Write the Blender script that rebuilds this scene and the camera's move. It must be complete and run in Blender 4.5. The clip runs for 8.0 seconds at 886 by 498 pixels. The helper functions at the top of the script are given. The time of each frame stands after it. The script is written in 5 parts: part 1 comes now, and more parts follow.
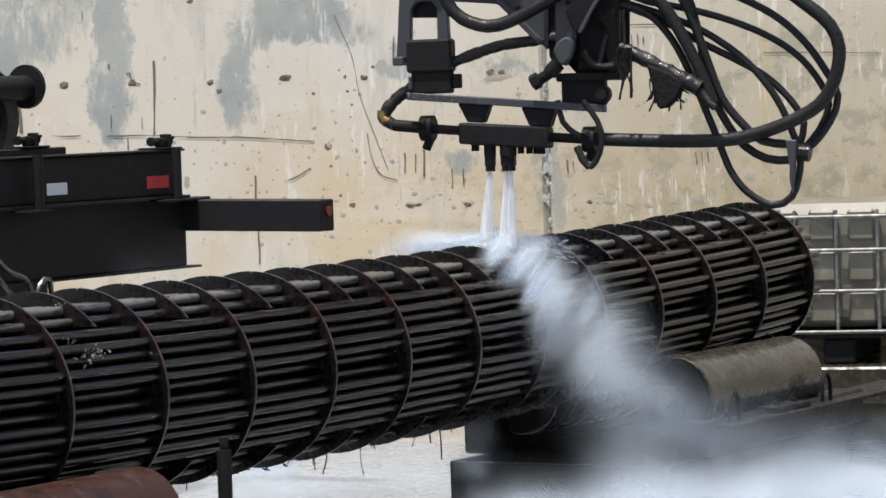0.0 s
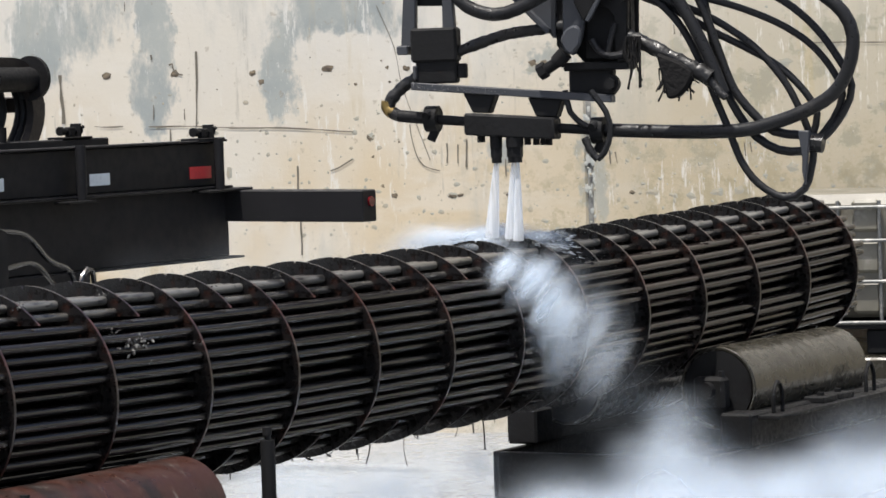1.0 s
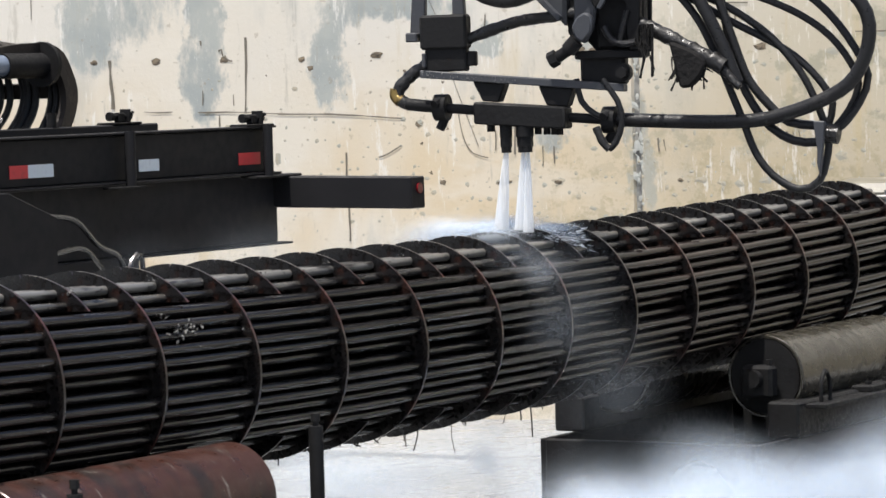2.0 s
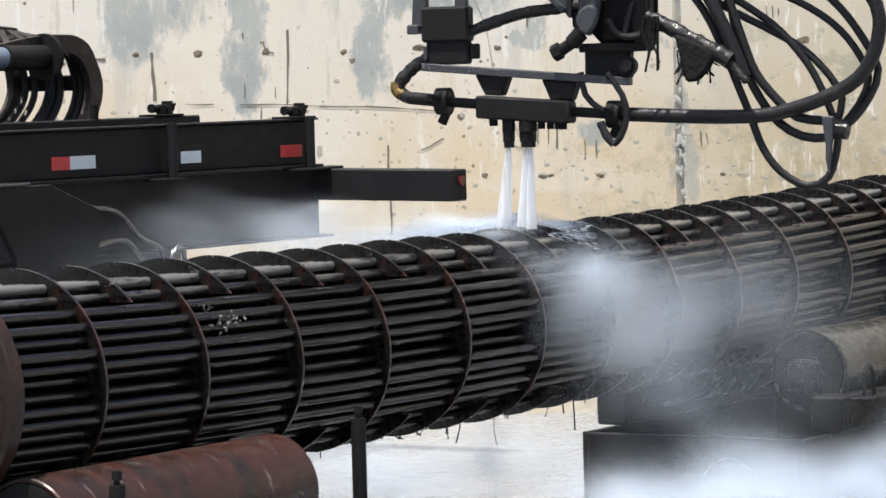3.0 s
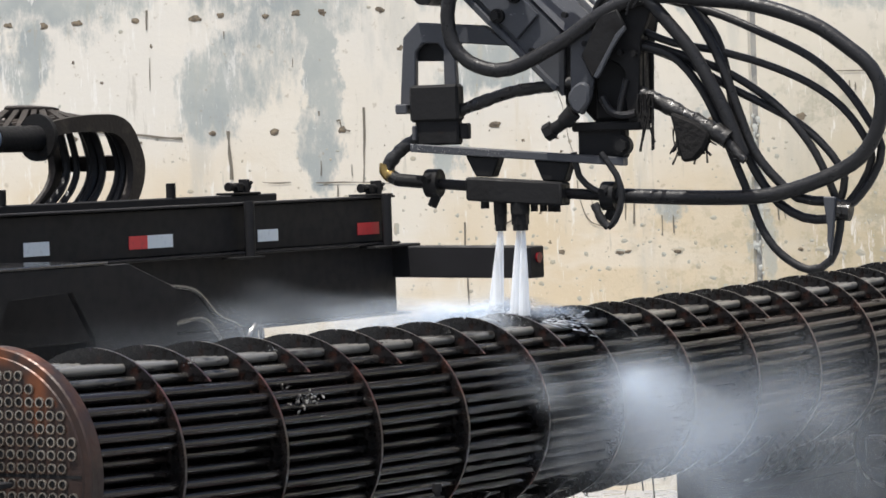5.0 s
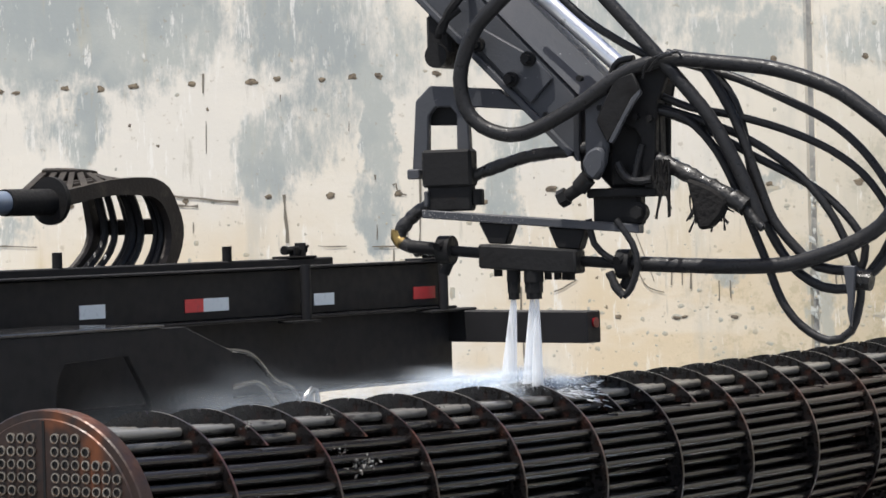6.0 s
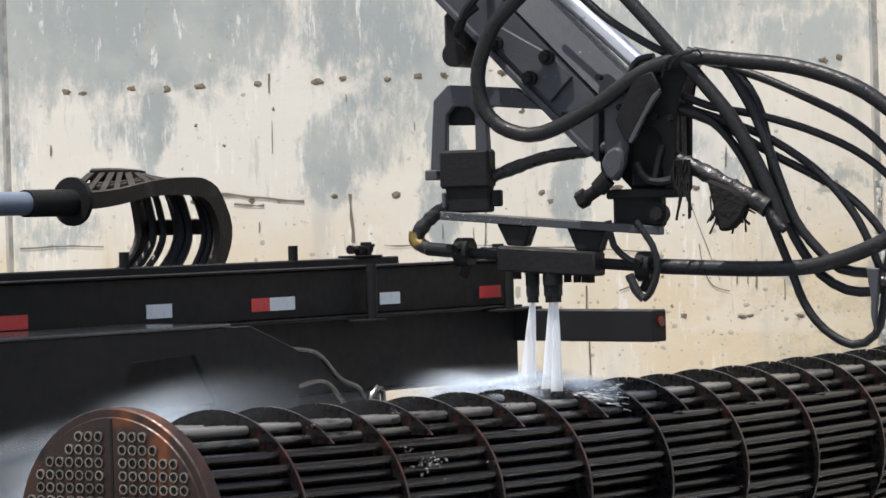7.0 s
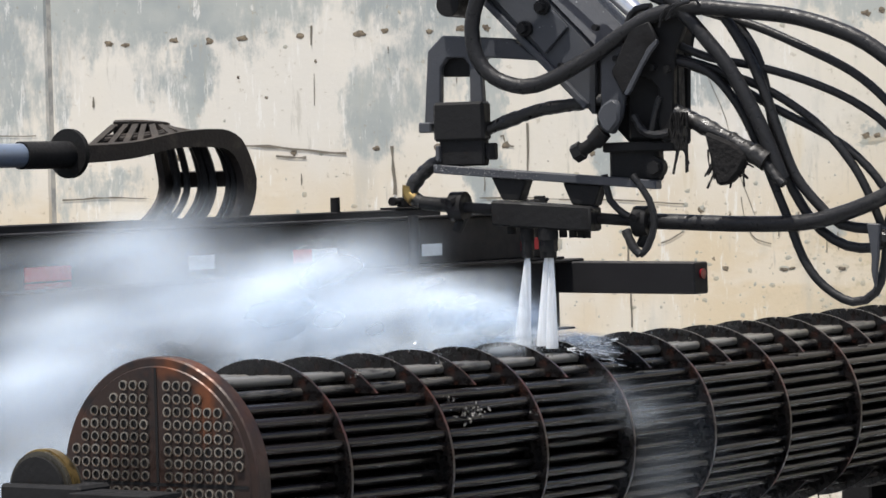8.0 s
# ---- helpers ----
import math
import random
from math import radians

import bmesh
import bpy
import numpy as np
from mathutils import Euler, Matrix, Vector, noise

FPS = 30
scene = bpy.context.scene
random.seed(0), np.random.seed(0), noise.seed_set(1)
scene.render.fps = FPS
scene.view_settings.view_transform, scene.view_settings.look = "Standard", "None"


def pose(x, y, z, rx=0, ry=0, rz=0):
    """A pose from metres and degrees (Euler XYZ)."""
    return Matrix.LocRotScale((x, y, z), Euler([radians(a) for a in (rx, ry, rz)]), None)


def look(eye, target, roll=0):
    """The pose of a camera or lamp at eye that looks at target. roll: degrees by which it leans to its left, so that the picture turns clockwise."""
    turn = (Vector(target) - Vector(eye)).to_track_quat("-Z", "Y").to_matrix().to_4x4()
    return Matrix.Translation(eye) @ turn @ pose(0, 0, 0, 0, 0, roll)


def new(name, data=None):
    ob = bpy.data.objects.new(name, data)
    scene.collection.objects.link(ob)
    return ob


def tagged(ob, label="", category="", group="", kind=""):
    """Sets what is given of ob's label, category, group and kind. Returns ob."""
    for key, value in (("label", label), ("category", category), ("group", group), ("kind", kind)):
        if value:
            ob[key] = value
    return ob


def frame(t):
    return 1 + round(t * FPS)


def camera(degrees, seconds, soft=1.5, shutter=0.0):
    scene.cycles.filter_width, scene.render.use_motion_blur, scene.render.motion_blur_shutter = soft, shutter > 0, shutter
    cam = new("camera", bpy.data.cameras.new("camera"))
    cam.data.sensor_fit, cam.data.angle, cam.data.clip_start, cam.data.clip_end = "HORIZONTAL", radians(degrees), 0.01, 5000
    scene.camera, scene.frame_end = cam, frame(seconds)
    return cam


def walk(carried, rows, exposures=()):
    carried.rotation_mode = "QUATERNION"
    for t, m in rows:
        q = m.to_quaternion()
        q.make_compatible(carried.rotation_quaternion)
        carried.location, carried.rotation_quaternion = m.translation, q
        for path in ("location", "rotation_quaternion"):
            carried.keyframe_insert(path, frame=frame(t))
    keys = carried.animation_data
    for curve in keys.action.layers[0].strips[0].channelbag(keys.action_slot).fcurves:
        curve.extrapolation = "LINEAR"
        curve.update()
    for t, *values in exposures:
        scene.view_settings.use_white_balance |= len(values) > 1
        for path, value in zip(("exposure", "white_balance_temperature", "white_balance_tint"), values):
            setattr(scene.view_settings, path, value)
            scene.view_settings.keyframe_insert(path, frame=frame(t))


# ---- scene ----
import collections

# ---------------------------------------------------------------- camera
PATH = [
    (0, 0.026, -0.042, 1.757, 2.909, -2.496, -1.783),
    (0.5, 0.030, -0.048, 1.753, 2.553, -2.410, -1.826),
    (1, 0.020, -0.032, 1.752, 2.221, -2.616, -1.838),
    (1.5, 0.024, -0.055, 1.759, 1.782, -2.719, -1.772),
    (2, 0.016, -0.050, 1.756, 1.426, -2.822, -1.613),
    (2.2, 0.011, -0.009, 1.745, 1.313, -2.813, -1.521),
    (3.5, 0.004, -0.028, 1.751, 0.366, -2.942, -1.573),
    (4, -0.000, 0.000, 1.750, 0.000, -2.865, -1.719),
    (4.5, -0.002, 0.041, 1.760, -0.174, -2.317, -1.735),
    (4.7, 0.000, 0.000, 1.750, -0.268, -1.990, -1.719),
    (5.8, -0.004, 0.022, 1.754, -1.139, -0.726, -1.808),
    (6, -0.015, 0.046, 1.749, -1.312, -0.495, -1.580),
    (6.5, -0.015, 0.031, 1.750, -1.958, -0.385, -1.631),
    (7, -0.013, 0.018, 1.748, -2.406, -0.474, -1.660),
    (7.5, -0.015, 0.016, 1.746, -2.653, -0.841, -1.388),
    (8, -0.021, 0.001, 1.739, -3.094, -1.220, -1.565),
]

cam = camera(14.645, 8.0, soft=1.6)
walk(cam, [(t, pose(x, y, z, 90 + tilt, 0, -pan) @ pose(0, 0, 0, 0, 0, roll)) for t, x, y, z, pan, tilt, roll in PATH],
     exposures=[(0.0, 0.30), (1.0, 0.45), (2.0, 0.58), (4.5, 0.58), (6.0, 0.55), (8.0, 0.48)])

# ---------------------------------------------------------------- light
SUN_ELEV, SUN_AZ = 75.0, 222.0          # degrees; azimuth clockwise from +Y
world = bpy.data.worlds.new("sky")
scene.world = world
scene.cycles.transparent_max_bounces = 64
world.use_nodes = True
wn = world.node_tree
sky = wn.nodes.new("ShaderNodeTexSky")
sky.sky_type, sky.sun_disc = "NISHITA", False
sky.sun_elevation, sky.sun_rotation = radians(SUN_ELEV), radians(SUN_AZ)
sky.dust_density = 4.0
back = wn.nodes["Background"]
back.inputs["Strength"].default_value = 0.12
wn.links.new(sky.outputs[0], back.inputs[0])
lamp = bpy.data.lights.new("sun", "SUN")
lamp.energy, lamp.angle, lamp.color = 5.0, radians(0.53), (1.0, 0.965, 0.91)
sun = new("sun", lamp)
_e, _a = radians(SUN_ELEV), radians(SUN_AZ)
sun.matrix_world = look((0, 0, 0), (-math.sin(_a) * math.cos(_e), -math.cos(_a) * math.cos(_e), -math.sin(_e)))


# ---------------------------------------------------------------- materials
def material(name, base, rough=0.6, metal=0.0, spots=(), bump=0.0, bump_scale=60.0, rough_var=0.0, alpha=1.0, coat=0.0, random=0.0, spec=0.5):
    """spots: (scale, detail, low, high, colour, stretch) noise layers laid over the base colour, in metres."""
    m = bpy.data.materials.new(name)
    m.use_nodes = True
    t = m.node_tree
    b = t.nodes["Principled BSDF"]
    co = t.nodes.new("ShaderNodeTexCoord")
    rgb = t.nodes.new("ShaderNodeRGB")
    rgb.outputs[0].default_value = (*base, 1)
    last = rgb.outputs[0]
    if random:
        info = t.nodes.new("ShaderNodeObjectInfo")
        hsv = t.nodes.new("ShaderNodeHueSaturation")
        mr = t.nodes.new("ShaderNodeMapRange")
        mr.inputs["To Min"].default_value, mr.inputs["To Max"].default_value = 1 - random, 1 + random
        t.links.new(info.outputs["Random"], mr.inputs["Value"])
        t.links.new(mr.outputs[0], hsv.inputs["Value"])
        t.links.new(last, hsv.inputs["Color"])
        last = hsv.outputs[0]
    for i, (scale, detail, low, high, colour, stretch) in enumerate(spots):
        mp = t.nodes.new("ShaderNodeMapping")
        mp.inputs["Scale"].default_value = stretch
        mp.inputs["Location"].default_value = (i * 3.7, i * 1.3, i * 2.1)
        t.links.new(co.outputs["Object"], mp.inputs[0])
        nz = t.nodes.new("ShaderNodeTexNoise")
        nz.inputs["Scale"].default_value, nz.inputs["Detail"].default_value, nz.inputs["Roughness"].default_value = scale, detail, 0.62
        t.links.new(mp.outputs[0], nz.inputs["Vector"])
        mr = t.nodes.new("ShaderNodeMapRange")
        mr.inputs["From Min"].default_value, mr.inputs["From Max"].default_value = low, high
        t.links.new(nz.outputs["Fac"], mr.inputs["Value"])
        mx = t.nodes.new("ShaderNodeMix")
        mx.data_type = "RGBA"
        t.links.new(mr.outputs[0], mx.inputs["Factor"])
        t.links.new(last, mx.inputs["A"])
        mx.inputs["B"].default_value = (*colour, 1)
        last = mx.outputs["Result"]
    t.links.new(last, b.inputs["Base Color"])
    b.inputs["Metallic"].default_value = metal
    b.inputs["Roughness"].default_value = rough
    b.inputs["Specular IOR Level"].default_value = spec
    b.inputs["Coat Weight"].default_value = coat
    b.inputs["Coat Roughness"].default_value = 0.12
    b.inputs["Alpha"].default_value = alpha
    if rough_var or bump:
        nz = t.nodes.new("ShaderNodeTexNoise")
        nz.inputs["Scale"].default_value, nz.inputs["Detail"].default_value = bump_scale, 5
        t.links.new(co.outputs["Object"], nz.inputs["Vector"])
        if rough_var:
            mr = t.nodes.new("ShaderNodeMapRange")
            mr.inputs["From Min"].default_value, mr.inputs["From Max"].default_value = 0.35, 0.65
            mr.inputs["To Min"].default_value, mr.inputs["To Max"].default_value = max(rough - rough_var, 0.05), min(rough + rough_var, 1)
            t.links.new(nz.outputs["Fac"], mr.inputs["Value"])
            t.links.new(mr.outputs[0], b.inputs["Roughness"])
        if bump:
            bp = t.nodes.new("ShaderNodeBump")
            bp.inputs["Strength"].default_value, bp.inputs["Distance"].default_value = bump, 0.01
            t.links.new(nz.outputs["Fac"], bp.inputs["Height"])
            t.links.new(bp.outputs[0], b.inputs["Normal"])
    return m


ONE = (1, 1, 1)


def concrete_material():
    """Cream wall paint worn to grey: yellower low down, greyer and more worn high up."""
    m = bpy.data.materials.new("cream_concrete")
    m.use_nodes = True
    t = m.node_tree
    b = t.nodes["Principled BSDF"]
    b.inputs["Roughness"].default_value = 0.85
    b.inputs["Specular IOR Level"].default_value = 0.25
    co = t.nodes.new("ShaderNodeTexCoord")
    xyz = t.nodes.new("ShaderNodeSeparateXYZ")
    t.links.new(co.outputs["Object"], xyz.inputs[0])

    def noise_of(scale, detail, stretch, shift=0.0, rough=0.6):
        mp = t.nodes.new("ShaderNodeMapping")
        mp.inputs["Scale"].default_value, mp.inputs["Location"].default_value = stretch, (shift, shift * .7, shift * .3)
        nz = t.nodes.new("ShaderNodeTexNoise")
        nz.inputs["Scale"].default_value, nz.inputs["Detail"].default_value, nz.inputs["Roughness"].default_value = scale, detail, rough
        t.links.new(co.outputs["Object"], mp.inputs[0])
        t.links.new(mp.outputs[0], nz.inputs["Vector"])
        return nz.outputs["Fac"]

    def ramp(v, lo, hi):
        mr = t.nodes.new("ShaderNodeMapRange")
        mr.interpolation_type = "SMOOTHSTEP"
        mr.inputs["From Min"].default_value, mr.inputs["From Max"].default_value = lo, hi
        t.links.new(v, mr.inputs["Value"])
        return mr.outputs[0]

    def calc(op, u, v):
        n = t.nodes.new("ShaderNodeMath")
        n.operation = op
        for i, w in enumerate((u, v)):
            if isinstance(w, (int, float)):
                n.inputs[i].default_value = w
            else:
                t.links.new(w, n.inputs[i])
        return n.outputs[0]

    def blend(f, u, v):
        mx = t.nodes.new("ShaderNodeMix")
        mx.data_type = "RGBA"
        t.links.new(f, mx.inputs["Factor"])
        for key, w in (("A", u), ("B", v)):
            if isinstance(w, tuple):
                mx.inputs[key].default_value = (*w, 1)
            else:
                t.links.new(w, mx.inputs[key])
        return mx.outputs["Result"]

    high = ramp(calc("ADD", xyz.outputs["Z"], calc("MULTIPLY", noise_of(1.2, 4, (1, 1, 1)), 1.2)), 1.85, 2.75)
    col = blend(high, (0.63, 0.525, 0.37), (0.665, 0.63, 0.56))
    col = blend(ramp(noise_of(0.8, 4, (1, 1, .6), 5), .42, .62), col, (0.68, 0.63, 0.535))
    col = blend(calc("MULTIPLY", ramp(noise_of(3.2, 5, (.5, 1, 1.6), 91), .50, .66), .45), col, (0.71, 0.665, 0.58))
    # grey worn-through paint: ragged areas, each with its own place and size (x, z, half width, half height, depth of wear)
    wobble_x = calc("MULTIPLY", calc("SUBTRACT", noise_of(2.4, 6, (1, 1, .7), 11, .65), .5), .55)
    wobble_z = calc("MULTIPLY", calc("SUBTRACT", noise_of(2.9, 6, (1, 1, 1), 17, .65), .5), .55)
    px, pz = calc("ADD", xyz.outputs["X"], wobble_x), calc("ADD", xyz.outputs["Z"], wobble_z)
    area = None
    for cx, cz, rx, rz, deep in ((-3.0, 2.98, 1.0, .48, 1), (-2.3, 2.86, .55, .34, 1), (-2.5, 2.27, .12, .2, .8), (-2.68, 2.28, .10, .16, .5), (-1.9, 3.15, .7, .22, .7), (-1.15, 2.80, .42, .28, .75), (-1.40, 2.12, .16, .26, .75),
                                 (-1.10, 2.3, .22, .28, .55), (-.8, 2.62, .3, .2, .6), (-3.9, 2.5, .55, .75, .85), (-3.0, 1.76, .22, .09, .6), (-.78, 2.2, .07, .34, .85), (-.79, 1.8, .09, .17, .75), (-.09, 1.9, .10, .26, 1),
                                 (.2, 2.17, .33, .12, .75), (.72, 1.94, .06, .06, .9), (.3, 2.75, .6, .22, .6), (1.2, 2.62, .3, .12, .8), (1.15, 2.86, .4, .12, .7), (1.51, 1.35, .05, .28, .7), (1.04, 1.43, .09, .06, .7), (2.3, 2.6, .7, .18, .6),
                                 (1.25, 1.86, .14, .04, .6), (-3.28, 1.95, .06, .6, .5)):
        dx = calc("MULTIPLY", calc("SUBTRACT", px, cx), 1 / rx)
        dz = calc("MULTIPLY", calc("SUBTRACT", pz, cz), 1 / rz)
        d = calc("ADD", calc("MULTIPLY", dx, dx), calc("MULTIPLY", dz, dz))
        one = calc("MULTIPLY", ramp(d, 2.3, .15), deep)
        area = one if area is None else calc("MAXIMUM", area, one)
    fine = calc("ADD", calc("MULTIPLY", noise_of(8, 9, (1.7, 1, .6), 23, .74), .6), calc("MULTIPLY", noise_of(2.6, 6, (1.2, 1, .8), 37, .65), .4))
    grey = calc("MULTIPLY", ramp(calc("ADD", fine, calc("MULTIPLY", area, .30)), .51, .74), ramp(area, .0, .35))
    tone = blend(ramp(noise_of(1.6, 4, (1, 1, 1), 29), .4, .6), (0.33, 0.355, 0.345), (0.41, 0.425, 0.395))
    col = blend(grey, col, tone)
    # small grey scuffs everywhere, soft upright smudges, ochre runs, thin white scrapes and fine dirt
    col = blend(calc("MULTIPLY", ramp(noise_of(5, 6, (3, 1, .35), 31, .7), .60, .70), .45), col, (0.36, 0.33, 0.27))
    col = blend(calc("MULTIPLY", ramp(noise_of(24, 5, (1, 1, 1), 41), .62, .70), .4), col, (0.30, 0.24, 0.16))
    col = blend(calc("MULTIPLY", ramp(noise_of(1.5, 7, (2.2, 1, .55), 53, .62), .56, .70), .4), col, (0.40, 0.41, 0.385))
    grime = calc("MULTIPLY", ramp(calc("ADD", xyz.outputs["X"], calc("MULTIPLY", noise_of(1.1, 5, (1, 1, 1), 43), .9)), .9, 3.0), ramp(xyz.outputs["Z"], 2.7, 1.9))
    col = blend(calc("MULTIPLY", grime, .62), col, (0.40, 0.345, 0.235))
    col = blend(calc("MULTIPLY", grime, calc("MULTIPLY", ramp(noise_of(6, 7, (1, 1, 1.1), 47, .7), .52, .62), .55)), col, (0.27, 0.265, 0.20))
    low = calc("MULTIPLY", ramp(xyz.outputs["Z"], 1.7, 1.2), ramp(xyz.outputs["X"], .3, 1.6))
    col = blend(calc("MULTIPLY", low, calc("MULTIPLY", ramp(noise_of(11, 6, (1, 1, 1), 61, .68), .50, .62), .6)), col, (0.36, 0.31, 0.20))
    col = blend(calc("MULTIPLY", ramp(noise_of(1.9, 5, (3.2, 1, .35), 67, .6), .60, .74), .45), col, (0.50, 0.40, 0.22))
    scrape = calc("MULTIPLY", ramp(noise_of(6, 8, (3.5, 1, .5), 71, .75), .57, .62), ramp(noise_of(.9, 3, (1, 1, 1), 83), .44, .54))
    scrape = calc("MAXIMUM", scrape, calc("MULTIPLY", area, ramp(noise_of(7, 7, (2.4, 1, .6), 97, .75), .60, .64)))
    col = blend(calc("MULTIPLY", scrape, .65), col, (0.76, 0.74, 0.69))
    t.links.new(col, b.inputs["Base Color"])
    bp = t.nodes.new("ShaderNodeBump")
    bp.inputs["Strength"].default_value, bp.inputs["Distance"].default_value = .16, .006
    t.links.new(noise_of(40, 6, (1, 1, 1), 7), bp.inputs["Height"])
    t.links.new(bp.outputs[0], b.inputs["Normal"])
    return m


CONCRETE = concrete_material()
WORN = material("grey_worn_paint", (0.42, 0.43, 0.395), 0.9, spots=[(20, 5, 0.45, 0.6, (0.46, 0.46, 0.42), ONE)])
JOINT = material("grey_joint_filler", (0.3, 0.29, 0.26), 0.9, spots=[(14, 4, 0.45, 0.6, (0.2, 0.2, 0.19), ONE)])
SPALL = material("spalled_concrete", (0.2, 0.16, 0.11), 0.95, spots=[(30, 4, 0.45, 0.6, (0.1, 0.08, 0.06), ONE)], bump=0.5)
SMEAR = material("patching_mortar", (0.42, 0.37, 0.28), 0.9, spots=[(20, 4, 0.4, 0.6, (0.36, 0.36, 0.31), ONE)])
CHIPPED = material("pale_chipped_paint", (0.66, 0.62, 0.54), 0.9, spots=[(40, 4, 0.45, 0.6, (0.45, 0.42, 0.36), ONE)])
PENCIL = material("dark_scratch", (0.16, 0.14, 0.11), 0.9)
WETFLOOR = material("wet_concrete_floor", (0.20, 0.203, 0.205), 0.34, bump=0.15, bump_scale=8, rough_var=0.15, spots=[
    (0.7, 5, 0.45, 0.6, (0.26, 0.265, 0.27), ONE), (3, 6, 0.54, 0.68, (0.15, 0.145, 0.13), ONE)])
BLACKSTEEL = material("oily_black_steel", (0.016, 0.016, 0.0165), 0.5, bump=0.2, bump_scale=60, rough_var=0.15, spec=.07, spots=[
    (6, 5, 0.52, 0.68, (0.011, 0.0105, 0.0105), ONE), (25, 5, 0.66, 0.74, (0.022, 0.014, 0.01), ONE)])
TRAILERPAINT = material("black_trailer_paint", (0.017, 0.017, 0.0185), 0.5, bump=0.03, bump_scale=20, rough_var=0.12, spec=.1, spots=[
    (2.5, 6, 0.5, 0.75, (0.021, 0.021, 0.023), (1, 1, 2)), (30, 5, 0.7, 0.76, (0.02, 0.019, 0.018), ONE)])
GREYPAINT = material("dark_grey_boom_paint", (0.050, 0.053, 0.060), 0.42, bump=0.1, bump_scale=90, rough_var=0.12, spec=.2, spots=[
    (5, 5, 0.5, 0.7, (0.064, 0.064, 0.069), ONE), (60, 4, 0.69, 0.73, (0.3, 0.3, 0.3), ONE)])
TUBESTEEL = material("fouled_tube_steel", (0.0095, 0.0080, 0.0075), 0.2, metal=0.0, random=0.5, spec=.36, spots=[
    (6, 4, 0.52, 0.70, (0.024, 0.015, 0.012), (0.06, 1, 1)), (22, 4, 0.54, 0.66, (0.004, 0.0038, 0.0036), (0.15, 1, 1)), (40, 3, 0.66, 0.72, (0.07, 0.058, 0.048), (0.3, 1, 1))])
# wet, mottled steel of the upper rows; sun and sky glare lightens the base colour
TUBEMIDLIT = material("wet_scoured_half_lit_tube_steel", (0.030, 0.028, 0.026), 0.2, metal=0.05, random=0.35, spec=.6, spots=[
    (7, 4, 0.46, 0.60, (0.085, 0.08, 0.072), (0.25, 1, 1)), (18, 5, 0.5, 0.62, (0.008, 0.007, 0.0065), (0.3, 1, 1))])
TUBETOPLIT = material("scoured_skylit_tube_steel", (0.115, 0.112, 0.105), 0.28, metal=0.1, random=0.3, spec=.9, spots=[
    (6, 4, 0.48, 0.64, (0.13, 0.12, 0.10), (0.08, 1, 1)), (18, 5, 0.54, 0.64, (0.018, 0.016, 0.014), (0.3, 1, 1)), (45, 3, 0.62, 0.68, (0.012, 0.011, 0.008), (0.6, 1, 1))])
RIMRUST = material("rusty_baffle_rim", (0.016, 0.010, 0.009), 0.28, spec=.5, spots=[(9, 5, 0.50, 0.64, (0.055, 0.022, 0.016), ONE), (30, 4, 0.58, 0.68, (0.012, 0.010, 0.010), ONE)])
BAFFLESTEEL = material("rust_edged_baffle_steel", (0.005, 0.0042, 0.0042), 0.3, metal=0.0, bump=0.04, bump_scale=60, rough_var=0.15, spots=[
    (9, 5, 0.56, 0.70, (0.030, 0.012, 0.008), ONE), (28, 4, 0.6, 0.7, (0.004, 0.004, 0.004), ONE)])
SHEETSTEEL = material("rusty_tube_sheet_steel", (0.024, 0.0135, 0.0105), 0.45, metal=0.2, bump=0.2, bump_scale=40, rough_var=0.15, spec=.4, spots=[
    (5, 5, 0.50, 0.68, (0.045, 0.019, 0.011), ONE), (14, 5, 0.54, 0.66, (0.013, 0.010, 0.010), ONE), (2.5, 4, 0.60, 0.72, (0.15, 0.045, 0.013), ONE)])
RINGSTEEL = material("bare_tube_end_steel", (0.30, 0.275, 0.24), 0.3, metal=0.8, spots=[(60, 3, 0.5, 0.65, (0.2, 0.14, 0.1), ONE)], random=0.3)
BORESHADE = material("tube_bore_shade", (0.006, 0.005, 0.005), 0.7)
RUSTROLL = material("rusty_red_roller_steel", (0.042, 0.017, 0.012), 0.42, metal=0.15, bump=0.15, bump_scale=25, rough_var=0.15, spec=.4, spots=[
    (4, 6, 0.46, 0.62, (0.018, 0.012, 0.010), (3, 1, 1)), (9, 6, 0.62, 0.70, (0.16, 0.14, 0.12), (4, 1, 1))])
OLIVEROLL = material("worn_olive_roller_steel", (0.034, 0.031, 0.024), 0.24, metal=0.15, bump=0.1, bump_scale=25, rough_var=0.12, spots=[
    (3, 5, 0.48, 0.66, (0.050, 0.046, 0.036), (3, 1, 1)), (12, 5, 0.6, 0.7, (0.03, 0.026, 0.022), ONE)])
RUBBER = material("wet_black_hose_rubber", (0.014, 0.014, 0.015), 0.42, bump=0.25, bump_scale=80, rough_var=0.15, spec=.25, spots=[
    (8, 5, 0.6, 0.72, (0.03, 0.029, 0.028), ONE)])
TAPED = material("taped_hose_wrap", (0.011, 0.0105, 0.0105), 0.45, bump=0.6, bump_scale=45, rough_var=0.2, spec=.4)
BRASS = material("tarnished_brass", (0.35, 0.24, 0.09), 0.35, metal=0.9, spots=[(30, 4, 0.5, 0.65, (0.08, 0.06, 0.03), ONE)])
CHROME = material("chromed_rod", (0.8, 0.8, 0.82), 0.3, metal=1.0, spots=[(20, 4, 0.6, 0.7, (0.3, 0.3, 0.3), ONE)])
RODPAINT = material("blue_grey_polished_rod", (0.15, 0.19, 0.26), 0.3, metal=0.2, spots=[(14, 4, 0.58, 0.7, (0.15, 0.17, 0.2), ONE)])
